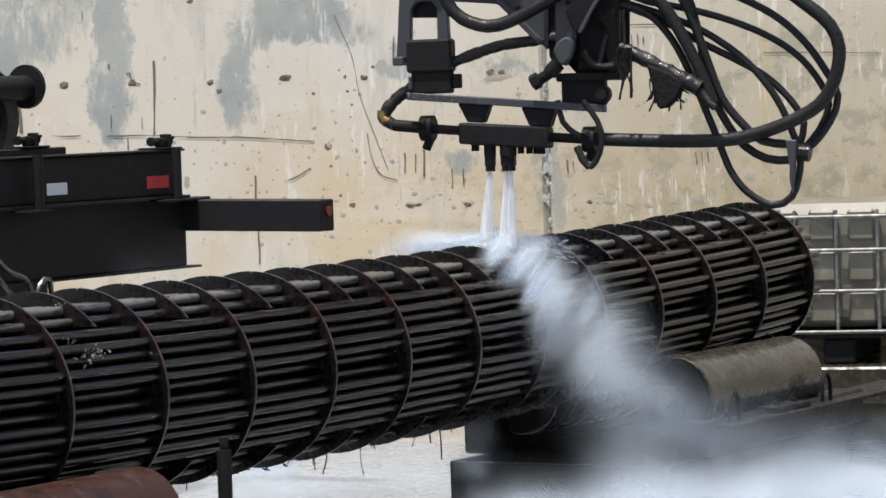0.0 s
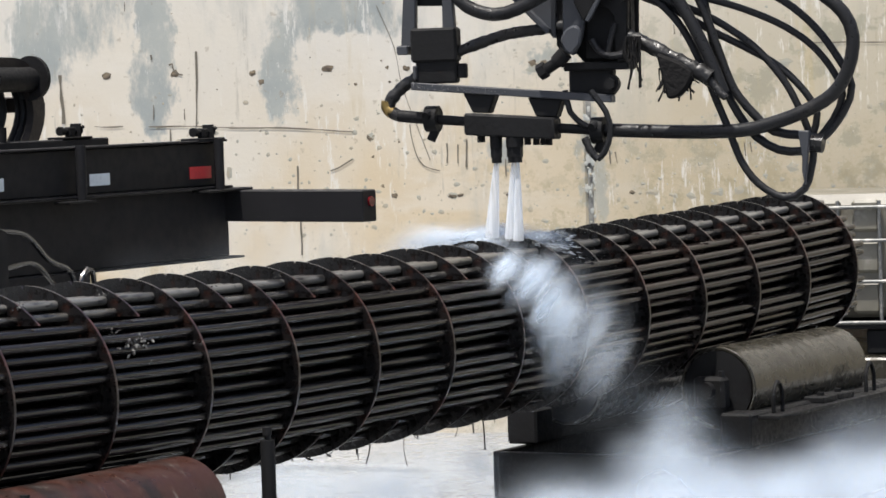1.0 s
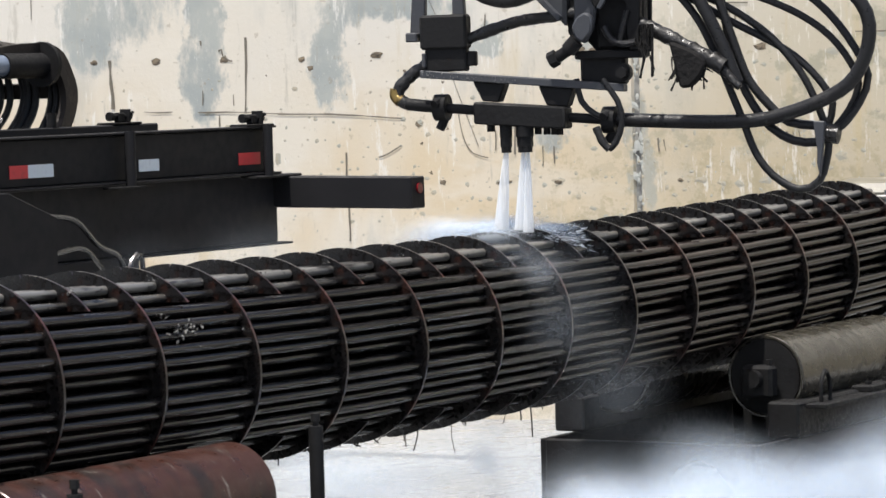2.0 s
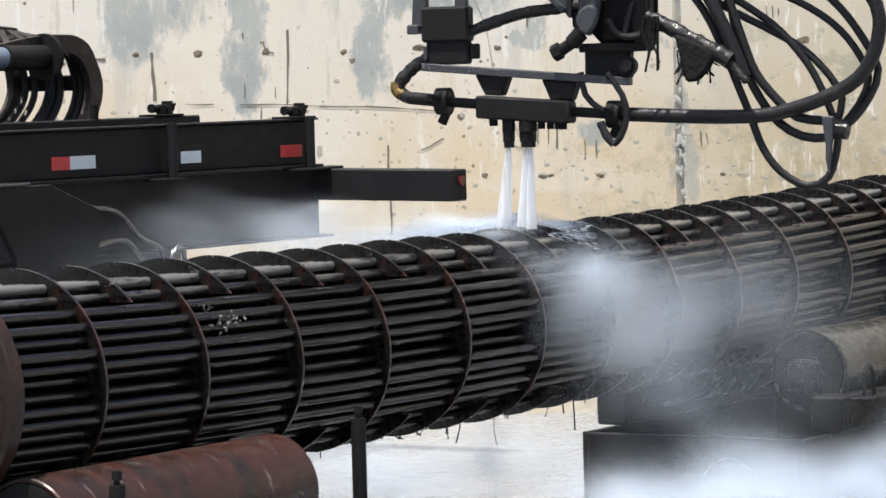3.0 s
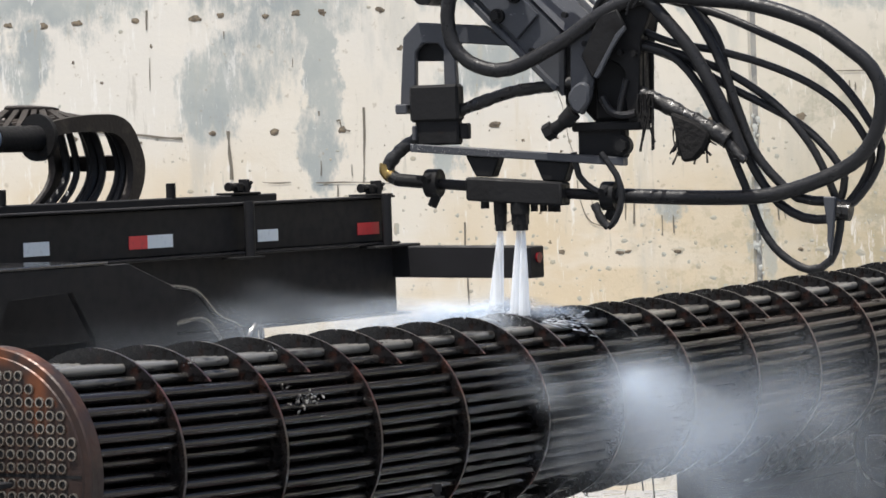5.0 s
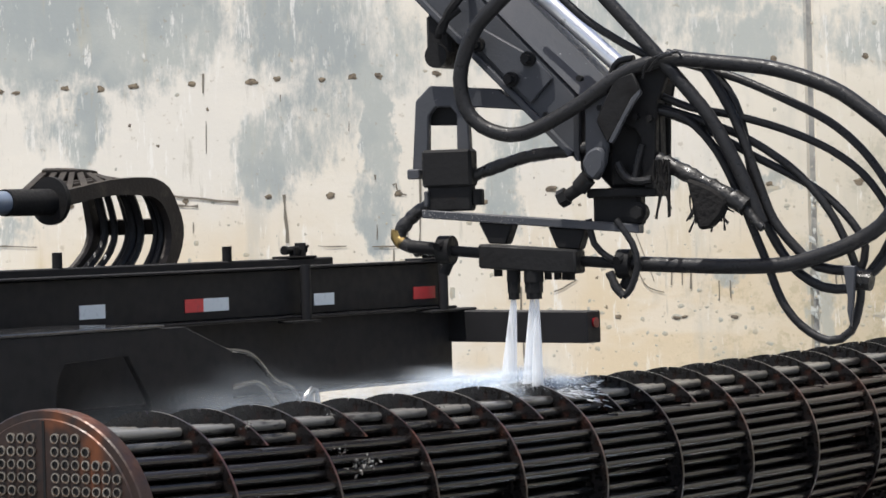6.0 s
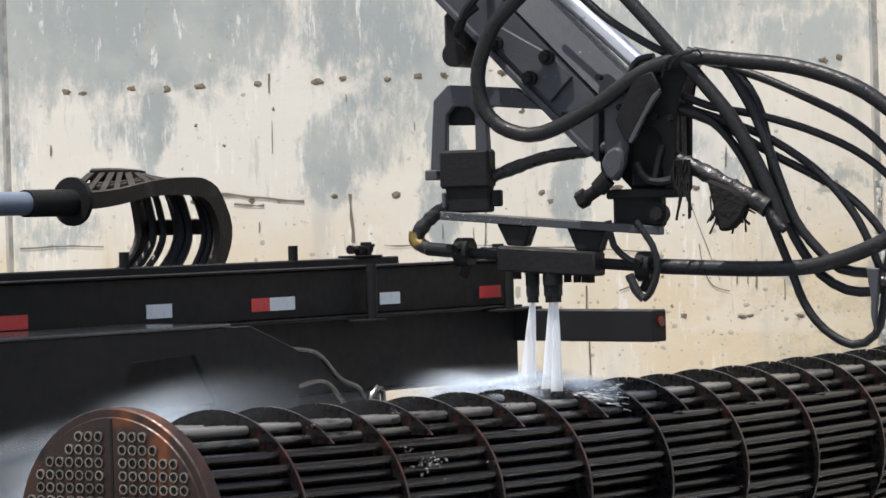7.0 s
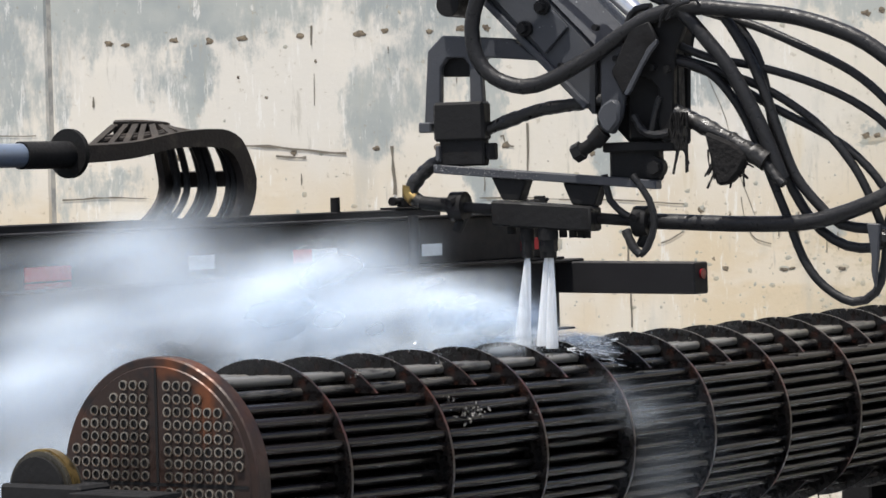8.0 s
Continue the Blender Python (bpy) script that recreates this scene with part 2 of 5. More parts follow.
FOULED = material("hose_carrier_steel", (0.018, 0.014, 0.012), 0.6, bump=0.3, spec=.3, spots=[(8, 5, 0.52, 0.66, (0.045, 0.035, 0.028), ONE)])
TAPERED = material("red_reflective_tape", (0.55, 0.03, 0.04), 0.4, spots=[(40, 3, 0.55, 0.7, (0.4, 0.03, 0.04), ONE)])
TAPEWHITE = material("white_reflective_tape", (0.62, 0.68, 0.72), 0.4, spots=[(40, 3, 0.55, 0.7, (0.5, 0.55, 0.6), ONE)])
REDLENS = material("red_marker_lens", (0.12, 0.006, 0.01), 0.15, coat=0.6)
GALV = material("galvanised_cage_steel", (0.13, 0.133, 0.13), 0.5, metal=0.3, spots=[(18, 4, 0.5, 0.65, (0.3, 0.29, 0.27), ONE)])
TANKPLASTIC = material("dirty_translucent_tank_plastic", (0.16, 0.15, 0.12), 0.5, spots=[(1.6, 5, 0.45, 0.62, (0.09, 0.082, 0.062), ONE), (8, 4, 0.58, 0.7, (0.24, 0.23, 0.2), ONE)])
TYRE = material("tyre_rubber", (0.012, 0.012, 0.012), 0.75, bump=0.2)
# dark glossy scale; the pale spots are painted glints
SCALE = material("wet_scale_with_glints", (0.02, 0.018, 0.016), 0.08, bump=0.6, bump_scale=160, spec=1.0, spots=[(90, 3, .5, .58, (0.30, 0.29, 0.27), ONE)])
WETPLATE = material("wet_black_plate", (0.01, 0.01, 0.011), 0.16, bump=0.25, bump_scale=30, spec=1.0)
RAG = material("frayed_black_cloth", (0.010, 0.0095, 0.0095), 0.9, bump=0.6, spec=.2)


def water_material(name, alpha_low, alpha_high, scale, stretch, tone=(0.93, 0.95, 0.97)):
    m = bpy.data.materials.new(name)
    m.use_nodes = True
    t = m.node_tree
    t.nodes.remove(t.nodes["Principled BSDF"])
    out = t.nodes["Material Output"]
    co = t.nodes.new("ShaderNodeTexCoord")
    mp = t.nodes.new("ShaderNodeMapping")
    mp.inputs["Scale"].default_value = stretch
    nz = t.nodes.new("ShaderNodeTexNoise")
    nz.inputs["Scale"].default_value, nz.inputs["Detail"].default_value = scale, 3
    mr = t.nodes.new("ShaderNodeMapRange")
    mr.inputs["From Min"].default_value, mr.inputs["From Max"].default_value = 0.35, 0.65
    mr.inputs["To Min"].default_value, mr.inputs["To Max"].default_value = alpha_low, alpha_high
    t.links.new(co.outputs["Object"], mp.inputs[0])
    t.links.new(mp.outputs[0], nz.inputs["Vector"])
    t.links.new(nz.outputs["Fac"], mr.inputs["Value"])
    clear = t.nodes.new("ShaderNodeBsdfTransparent")
    white = t.nodes.new("ShaderNodeBsdfDiffuse")
    white.inputs[0].default_value = (*tone, 1)
    thru = t.nodes.new("ShaderNodeBsdfTranslucent")
    thru.inputs[0].default_value = (*tone, 1)
    body = t.nodes.new("ShaderNodeMixShader")
    body.inputs[0].default_value = 0.5
    t.links.new(white.outputs[0], body.inputs[1])
    t.links.new(thru.outputs[0], body.inputs[2])
    mix = t.nodes.new("ShaderNodeMixShader")
    t.links.new(mr.outputs[0], mix.inputs[0])
    t.links.new(clear.outputs[0], mix.inputs[1])
    t.links.new(body.outputs[0], mix.inputs[2])
    t.links.new(mix.outputs[0], out.inputs[0])
    return m


JETWATER = water_material("white_water_jet", 0.5, 0.97, 7, (7, 7, 0.3))
MIST = water_material("fine_mist_droplets", 0.8, 0.9, 2, ONE)


def veil_material():
    """Thin mist: how thick it is at each point is stored with the mesh, and broken up by drifting wisps."""
    m = water_material("thin_mist", 0.35, 1.0, 2.6, (.8, 1, 1.5), (0.825, 0.91, 1.0))
    t = m.node_tree
    mix = t.nodes["Material Output"].inputs[0].links[0].from_node
    wisps = mix.inputs[0].links[0].from_socket
    att = t.nodes.new("ShaderNodeAttribute")
    att.attribute_name = "thickness"
    mul = t.nodes.new("ShaderNodeMath")
    mul.operation = "MULTIPLY"
    t.links.new(att.outputs["Fac"], mul.inputs[0])
    t.links.new(wisps, mul.inputs[1])
    t.links.new(mul.outputs[0], mix.inputs[0])
    return m


VEIL = veil_material()


# ---------------------------------------------------------------- mesh helpers
def thing(name, m, label, category, group="", kind=""):
    ob = new(name)
    ob.matrix_basis = m
    ob.empty_display_size = 0.1
    return tagged(ob, label, category, group, kind)


def to_mesh(name, bm, mat, smooth=35):
    me = bpy.data.meshes.new(name)
    bmesh.ops.recalc_face_normals(bm, faces=bm.faces)
    bm.to_mesh(me)
    bm.free()
    me.materials.append(mat)
    if smooth:
        me.polygons.foreach_set("use_smooth", [True] * len(me.polygons))
        me.set_sharp_from_angle(angle=radians(smooth))
    return me


def part(name, bm, mat, parent, label="", smooth=35):
    ob = new(name, to_mesh(name, bm, mat, smooth) if isinstance(bm, bmesh.types.BMesh) else bm)
    ob.parent = parent
    if label:
        tagged(ob, label)
    return ob


def single(name, bm, mat, m, label, category, group="", kind="", smooth=35):
    ob = new(name, to_mesh(name, bm, mat, smooth))
    ob.matrix_basis = m
    return tagged(ob, label, category, group, kind)


def box(bm, lo, hi, bevel=0.004, m=None):
    lo, hi = Vector(lo), Vector(hi)
    r = bmesh.ops.create_cube(bm, size=1)
    c, s = (lo + hi) / 2, hi - lo
    bmesh.ops.transform(bm, matrix=Matrix.Translation(c) @ Matrix.Diagonal((*s, 1)), verts=r["verts"])
    vs = r["verts"]
    if bevel:
        es = list({e for v in vs for e in v.link_edges})
        g = bmesh.ops.bevel(bm, geom=es, offset=min(bevel, min(abs(a) for a in s) * 0.4), segments=1, affect="EDGES")
        vs = list({v for f in g["faces"] for v in f.verts} | {v for v in vs if v.is_valid})
    if m is not None:
        bmesh.ops.transform(bm, matrix=m, verts=vs)
    return bm


def rod(bm, p0, p1, r, seg=16, r2=None, caps=True):
    p0, p1 = Vector(p0), Vector(p1)
    d = p1 - p0
    rr = bmesh.ops.create_cone(bm, segments=seg, radius1=r, radius2=r if r2 is None else r2, depth=d.length, cap_ends=caps)
    m = Matrix.Translation((p0 + p1) / 2) @ d.to_track_quat("Z", "Y").to_matrix().to_4x4()
    bmesh.ops.transform(bm, matrix=m, verts=rr["verts"])
    return bm


def smooth_path(pts, step=0.035):
    """Catmull-Rom through the points."""
    P = [Vector(p) for p in pts]
    P = [P[0] * 2 - P[1], *P, P[-1] * 2 - P[-2]]
    out = []
    for a, b, c, d in zip(P, P[1:], P[2:], P[3:]):
        n = max(2, int((c - b).length / step))
        for i in range(n):
            t = i / n
            out.append(0.5 * ((2 * b) + (c - a) * t + (2 * a - 5 * b + 4 * c - d) * t * t + (3 * b - a - 3 * c + d) * t ** 3))
    out.append(P[-2])
    return out


def sweep(bm, pts, r, seg=10, wobble=0.0, step=0.035):
    path = smooth_path(pts, step)
    rings, up = [], Vector((0, 1, 0.01))
    for i, p in enumerate(path):
        d = (path[min(i + 1, len(path) - 1)] - path[max(i - 1, 0)]).normalized()
        a = d.cross(up).normalized()
        b = a.cross(d)
        q = r * (1 + wobble * random.uniform(-1, 1))
        rings.append([bm.verts.new(p + q * (math.cos(k * math.tau / seg) * a + math.sin(k * math.tau / seg) * b)) for k in range(seg)])
    for u, v in zip(rings, rings[1:]):
        for k in range(seg):
            bm.faces.new((u[k], u[(k + 1) % seg], v[(k + 1) % seg], v[k]))
    bm.faces.new(rings[0][::-1])
    bm.faces.new(rings[-1])
    return bm


def plate(bm, outline, y0, y1, bevel=0.004):
    """A plate cut to an outline of (x, z), from y0 to y1."""
    vs = [bm.verts.new((x, y0, z)) for x, z in outline]
    f = bm.faces.new(vs)
    g = bmesh.ops.extrude_face_region(bm, geom=[f])
    vv = [v for v in g["geom"] if isinstance(v, bmesh.types.BMVert)]
    bmesh.ops.translate(bm, vec=(0, y1 - y0, 0), verts=vv)
    if bevel:
        es = list({e for v in (*vs, *vv) for e in v.link_edges})
        bmesh.ops.bevel(bm, geom=es, offset=bevel, segments=1, affect="EDGES")
    return bm


def B():
    return bmesh.new()


# ---------------------------------------------------------------- frames of reference
AXIS_Z = 1.0036
MB = pose(-1.1826, 8.3637, AXIS_Z, 0, 0, 57.353)     # x along the bundle, y away, z up, at the centre of the tube sheet
WALL = pose(0, 17.8, 0, 0, 0, -17)                   # x along the wall, y into it


def sag(x):
    """The bundle hangs a little between its rollers."""
    return -0.0276 * x + 0.0059 * x * x


def arm_x(t):
    return 3.625 - 0.2535 * t


def arm_pose(t):
    """The boom swings along the bundle, settling a little and turning by a degree."""
    u = (t - 4) / 4
    return MB @ pose(arm_x(t) + .0705 * u + .0069 * u ** 2 - .0702 * u ** 3, .042 * u - .0026 * u ** 2 - .0491 * u ** 3, -.0079 * u - .0084 * u ** 2 + .0027 * u ** 3,
                     0, 0, -80.353 - .675 * u - .384 * u * u)


# ---------------------------------------------------------------- ground and wall
bm = B()
n = 60
bmesh.ops.create_grid(bm, x_segments=n, y_segments=n, size=1)
for v in bm.verts:
    v.co.x, v.co.y = math.copysign(abs(v.co.x) ** 3, v.co.x) * 1500, math.copysign(abs(v.co.y) ** 3, v.co.y) * 1500
    if v.co.length < 30:
        v.co.z = 0.012 * noise.noise(Vector((v.co.x * 0.7, v.co.y * 0.7, 0)))
single("ground", bm, WETFLOOR, pose(0, 12, 0), "wet grey concrete yard floor", "ground", kind="structure")

wall = thing("wall_back", WALL, "tall weathered cream concrete panel wall", "wall", kind="structure")
JOINTS = [-17.8, -12.97, -8.145, -3.315, 1.515, 6.345, 11.175, 16.0]
for a, b in zip(JOINTS, JOINTS[1:]):
    bm = B()
    box(bm, (a + 0.014, 0, -0.1), (b - 0.014, 0.2, 5.6), 0.012)
    part("panel", bm, CONCRETE, wall)
bm = B()
box(bm, (-17.8, 0.012, -0.1), (16, 0.19, 5.55), 0)
part("joint_filler", bm, JOINT, wall)
rng = random.Random(5)


def blotch(bm, x, z, rx, rz, y=-0.003, n=11, rag=0.3):
    c = bm.verts.new((x, y + 0.0015, z))
    ring = []
    for k in range(n):
        q = 1 + rng.uniform(-rag, rag)
        ring.append(bm.verts.new((x + rx * q * math.cos(k * math.tau / n), y + 0.0035, z + rz * q * math.sin(k * math.tau / n))))
    for k in range(n):
        bm.faces.new((c, ring[k], ring[(k + 1) % n]))


def wall_bit(name, mat, x, z, rx, rz, n=11, rag=0.3):
    bm = B()
    blotch(bm, x, z, rx, rz, n=n, rag=rag)
    part(name, bm, mat, wall, smooth=0)


def tie_hole(x, z, rx, rz):
    """A spalled hole: dark and sunk in the middle, with a ragged chipped rim."""
    bm = B()
    blotch(bm, x + rng.uniform(-.006, .006), z - .002, rx * 1.5, rz * 1.35, y=-.0025, rag=.4)
    part("chipped_rim", bm, CHIPPED if z > 2.2 or rng.random() < .4 else WORN, wall, smooth=0)
    bm = B()
    blotch(bm, x, z, rx, rz, y=-.0045, rag=.35)
    part("tie_hole", bm, SPALL, wall, smooth=0)


for z, xs in ((2.503, (-2.945, -2.849, -2.556, -2.348, -2.155, -1.825, -1.481, -1.337, -1.088, -.918, -.77, -.45, -.1, .25, .6, 1.252, 1.33, 1.8, 2.15, 2.5, 2.9)),
              (1.883, (-2.55, -2.2, -1.876, -1.407, -1.056, -1.052, -.681, -.253, .156, .568, 1.237, 1.297, 1.75, 2.15)),
              (1.219, (-.3, .486, .795, .839, 1.10, 1.729))):
    for x in xs:
        k = .7 if z < 1.5 else 1
        tie_hole(x, z + rng.uniform(-.008, .008), k * rng.uniform(.018, .032), k * rng.uniform(.012, .019))
for x, z, q in ((.3, 1.801, .014), (.468, 1.883, .016), (-.209, 1.832, .022), (.37, 1.525, .03), (.427, 1.275, .013), (.48, 1.81, .012), (.5, 1.74, .01), (-2.188, 2.295, .012), (-2.026, 2.181, .013), (-1.739, 2.364, .014),
                (.62, 1.93, .012), (.44, 1.92, .01), (-.348, 2.299, .02), (.06, 1.95, .007), (-.45, 1.80, .006), (.12, 1.86, .006), (.52, 1.5, .012), (.38, 1.43, .01)):
    wall_bit("chip", SPALL, x, z, q * rng.uniform(.7, 1.1), q * rng.uniform(.7, 1.2), rag=.45)
for x, z, rx, rz in ((2.523, 1.843, .05, .03), (2.768, 1.92, .045, .018), (2.857, 1.841, .045, .038), (1.838, 1.213, .05, .022), (2.168, 1.205, .05, .026), (2.275, 1.212, .035, .03), (.795, 1.217, .04, .022), (1.10, 1.22, .05, .022),
                     (2.547, 1.32, .045, .03), (.37, 1.53, .022, .03), (1.27, 1.855, .09, .03), (-.40, 1.363, .02, .05), (-.11, 1.12, .03, .03), (.08, 1.2, .025, .02), (2.03, 1.19, .04, .02), (3.04, 1.5, .05, .03)):
    wall_bit("patch", SMEAR, x, z, rx, rz)


def scratch(pts, w, mat=None):
    """A thin uneven line drawn along the wall's face."""
    path = smooth_path([(x, -.0032, z) for x, z in pts], .06)
    bm = B()
    rows = []
    for i, p in enumerate(path):
        d = (path[min(i + 1, len(path) - 1)] - path[max(i - 1, 0)]).normalized()
        n = Vector((-d.z, 0, d.x))
        rows.append((bm.verts.new(p + n * w * rng.uniform(.25, 1.3)), bm.verts.new(p - n * w * rng.uniform(.25, 1.3))))
    for u, v in zip(rows, rows[1:]):
        bm.faces.new((u[0], v[0], v[1], u[1]))
    part("scratch", bm, mat or PENCIL, wall, smooth=0)


for w, *pts in ((.006, (-.558, 2.001), (-.56, 1.85), (-.57, 1.611)), (.0035, (-1.133, 1.627), (-1.06, 1.62), (-.975, 1.622)), (.0045, (-.832, 1.616), (-.6, 1.612), (-.394, 1.6)), (.0045, (-.394, 1.598), (-.1, 1.59), (.278, 1.56)),
                (.0055, (-.025, 1.39), (-.029, 1.25)), (.006, (-.02, 1.118), (-.018, .93)), (.004, (-.802, 1.731), (-.805, 1.652)), (.004, (-.632, 1.706), (-.634, 1.647)), (.005, (.776, 1.487), (.772, 1.384)),
                (.004, (.832, 1.479), (.829, 1.382)), (.005, (.879, 1.507), (.874, 1.362)), (.005, (.735, 2.079), (.731, 1.978)), (.004, (-.713, 1.599), (-.715, 1.54)),
                (.003, (.581, 1.589), (.591, 1.505), (.614, 1.426), (.653, 1.373), (.733, 1.346)), (.0018, (.424, 2.203), (.512, 1.985), (.545, 1.789), (.601, 1.632), (.684, 1.405)),
                (.005, (-.709, 1.934), (-.69, 1.94), (-.685, 1.91), (-.671, 1.892), (-.634, 1.881)), (.006, (-.805, 1.99), (-.805, 1.965)),
                (.009, (-2.2, 1.93), (-2.023, 1.921), (-1.881, 1.902), (-1.576, 1.869)), (.007, (-1.981, 1.865), (-1.9, 1.857), (-1.806, 1.854)), (.010, (-1.316, 1.902), (-1.31, 1.78), (-1.307, 1.645)),
                (.003, (-1.748, 2.303), (-1.751, 2.131)), (.006, (-1.757, 2.556), (-1.759, 2.451)), (.006, (-3.05, 2.22), (-3.052, 2.162)), (.004, (-1.322, 2.428), (-1.323, 2.388)), (.003, (-.942, 2.274), (-.944, 2.224)),
                (.004, (-1.837, 1.769), (-1.839, 1.709)), (.005, (-3.255, 1.66), (-3.0, 1.668), (-2.75, 1.659)), (.003, (-3.627, 2.023), (-3.405, 2.017)), (.003, (2.631, 1.934), (2.9, 1.93), (3.217, 1.914)), (.003, (1.932, 2.1), (2.097, 2.095)),
                (.004, (1.97, 2.05), (1.972, 2.0)), (.004, (2.0, 2.05), (2.003, 1.99)), (.004, (2.03, 2.04), (2.03, 2.0)), (.004, (2.28, 1.45), (2.285, 1.39)), (.004, (2.31, 1.45), (2.315, 1.38)), (.004, (2.34, 1.45), (2.345, 1.40)),
                (.004, (1.62, 1.43), (1.625, 1.36)), (.004, (1.65, 1.42), (1.66, 1.36)), (.004, (1.02, 1.40), (1.022, 1.30)), (.004, (1.08, 1.40), (1.08, 1.31)), (.004, (.15, 1.36), (.2, 1.38), (.27, 1.42))):
    scratch(pts, w)
bm = B()
for i in range(900):
    x = rng.triangular(-3.5, 3.4, 2.2)
    z = rng.uniform(.5, 1.8) if rng.random() < .8 else rng.uniform(.5, 2.8)
    q = rng.choice((.004, .006, .008, .011, .016))
    blotch(bm, x, z, q * rng.uniform(.7, 1.5), q, n=6, rag=.4)
tagged(part("pockmarks", bm, SMEAR, wall, smooth=0), kind="stuff")


def worn_cluster(cx, cz, w, h, n, size):
    bm = B()
    for i in range(n):
        x, z = rng.gauss(cx, w), rng.gauss(cz, h)
        q = size * rng.uniform(.3, 1.2)
        blotch(bm, x, z, q * rng.uniform(.5, 1.1), q * rng.uniform(.7, 2.0), y=-.002, n=7, rag=.5)
    tagged(part("worn_paint", bm, WORN, wall, smooth=0), kind="stuff")


for c in ((-.09, 1.9, .045, .14, 60, .013), (-.79, 1.85, .03, .12, 40, .012), (1.22, 1.87, .12, .03, 30, .012), (1.53, 1.40, .03, .14, 50, .014), (1.05, 1.43, .05, .04, 40, .011), (.722, 1.935, .03, .03, 20, .012),
          (2.5, 1.35, .3, .06, 50, .014), (1.51, 1.85, .03, .06, 25, .012), (2.3, 1.42, .1, .03, 25, .010)):
    worn_cluster(*c)

# ---------------------------------------------------------------- heat exchanger bundle
PITCH, TUBE_R, BAFFLE_R, SHEET_R = 0.03175, 0.0127, 0.292, 0.312
ROWS = (3, 4, 6, 7, 7, 8, 8, 7)
SPOTS = []
for k, count in enumerate(ROWS):
    for j in range(count):
        for sy in (-1, 1):
            for sz in (-1, 1):
                SPOTS.append((sy * (1.19 + j) * PITCH, sz * (0.61 + 7 - k) * PITCH))

bundle = thing("tube_bundle", MB, "long fouled dark steel heat exchanger tube bundle lying on rollers", "tube bundle")


def tube_mesh(mat):
    bm = B()
    xs = [0.03 + (5.70 - 0.03) * i / 16 for i in range(17)] + [5.725, 5.735]
    rs = [TUBE_R] * 17 + [TUBE_R * 0.8, TUBE_R * 0.3]
    rings = [[bm.verts.new((x, r * math.cos(a * math.tau / 10), sag(x) + r * math.sin(a * math.tau / 10))) for a in range(10)] for x, r in zip(xs, rs)]
    for u, v in zip(rings, rings[1:]):
        for k in range(10):
            bm.faces.new((u[k], u[(k + 1) % 10], v[(k + 1) % 10], v[k]))
    bm.faces.new(rings[-1])
    return to_mesh("tube", bm, mat, 60)


def ring_mesh():
    bm = B()
    seg = 14
    prof = [(0.0, TUBE_R), (-0.006, TUBE_R), (-0.006, TUBE_R * 0.76), (0.01, TUBE_R * 0.76)]
    rings = [[bm.verts.new((x, r * math.cos(a * math.tau / seg), r * math.sin(a * math.tau / seg))) for a in range(seg)] for x, r in prof]
    for u, v in zip(rings, rings[1:]):
        for k in range(seg):
            bm.faces.new((u[k], u[(k + 1) % seg], v[(k + 1) % seg], v[k]))
    me = to_mesh("tube_end", bm, RINGSTEEL, 40)
    return me


# flat near-black disc that paints the shade inside an open tube end
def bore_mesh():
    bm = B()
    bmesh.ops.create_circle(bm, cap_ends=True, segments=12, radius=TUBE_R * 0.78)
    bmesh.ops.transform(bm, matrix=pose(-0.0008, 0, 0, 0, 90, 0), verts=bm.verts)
    return to_mesh("bore_shade", bm, BORESHADE, 0)


TUBE, TOPTUBE, MIDTUBE, RING, BORE = tube_mesh(TUBESTEEL), tube_mesh(TUBETOPLIT), tube_mesh(TUBEMIDLIT), ring_mesh(), bore_mesh()
# top row palest, second row half as pale: light from above put into the colour
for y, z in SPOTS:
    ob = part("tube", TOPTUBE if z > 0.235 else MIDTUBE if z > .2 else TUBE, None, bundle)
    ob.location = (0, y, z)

# tube sheet with a raised face, grooves and rolled-in tube ends
bm = B()
seg = 96
prof = [(0.045, 0.0), (0.045, SHEET_R), (0.004, SHEET_R), (0.0, SHEET_R - 0.004), (0.0, 0.290), (-0.004, 0.287), (-0.004, 0.0)]
rings = [[bm.verts.new((x, r * math.cos(a * math.tau / seg), r * math.sin(a * math.tau / seg))) for a in range(seg)] for x, r in prof[1:-1]]
for u, v in zip(rings, rings[1:]):
    for k in range(seg):
        bm.faces.new((u[k], u[(k + 1) % seg], v[(k + 1) % seg], v[k]))
bm.faces.new(rings[0])
bm.faces.new(rings[-1])
sheet = part("tube_sheet", bm, SHEETSTEEL, bundle, "round rusty brown steel tube sheet")
for lo, hi in (((-0.0055, -0.004, -0.285), (-0.003, 0.004, 0.285)), ((-0.0055, -0.285, -0.004), (-0.003, 0.285, 0.004))):
    bm = B()
    box(bm, lo, hi, 0)
    part("pass_groove", bm, BLACKSTEEL, sheet)
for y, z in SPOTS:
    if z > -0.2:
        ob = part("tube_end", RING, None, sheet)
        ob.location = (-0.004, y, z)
        ob2 = part("bore_shade", BORE, None, sheet)
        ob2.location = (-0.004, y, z)


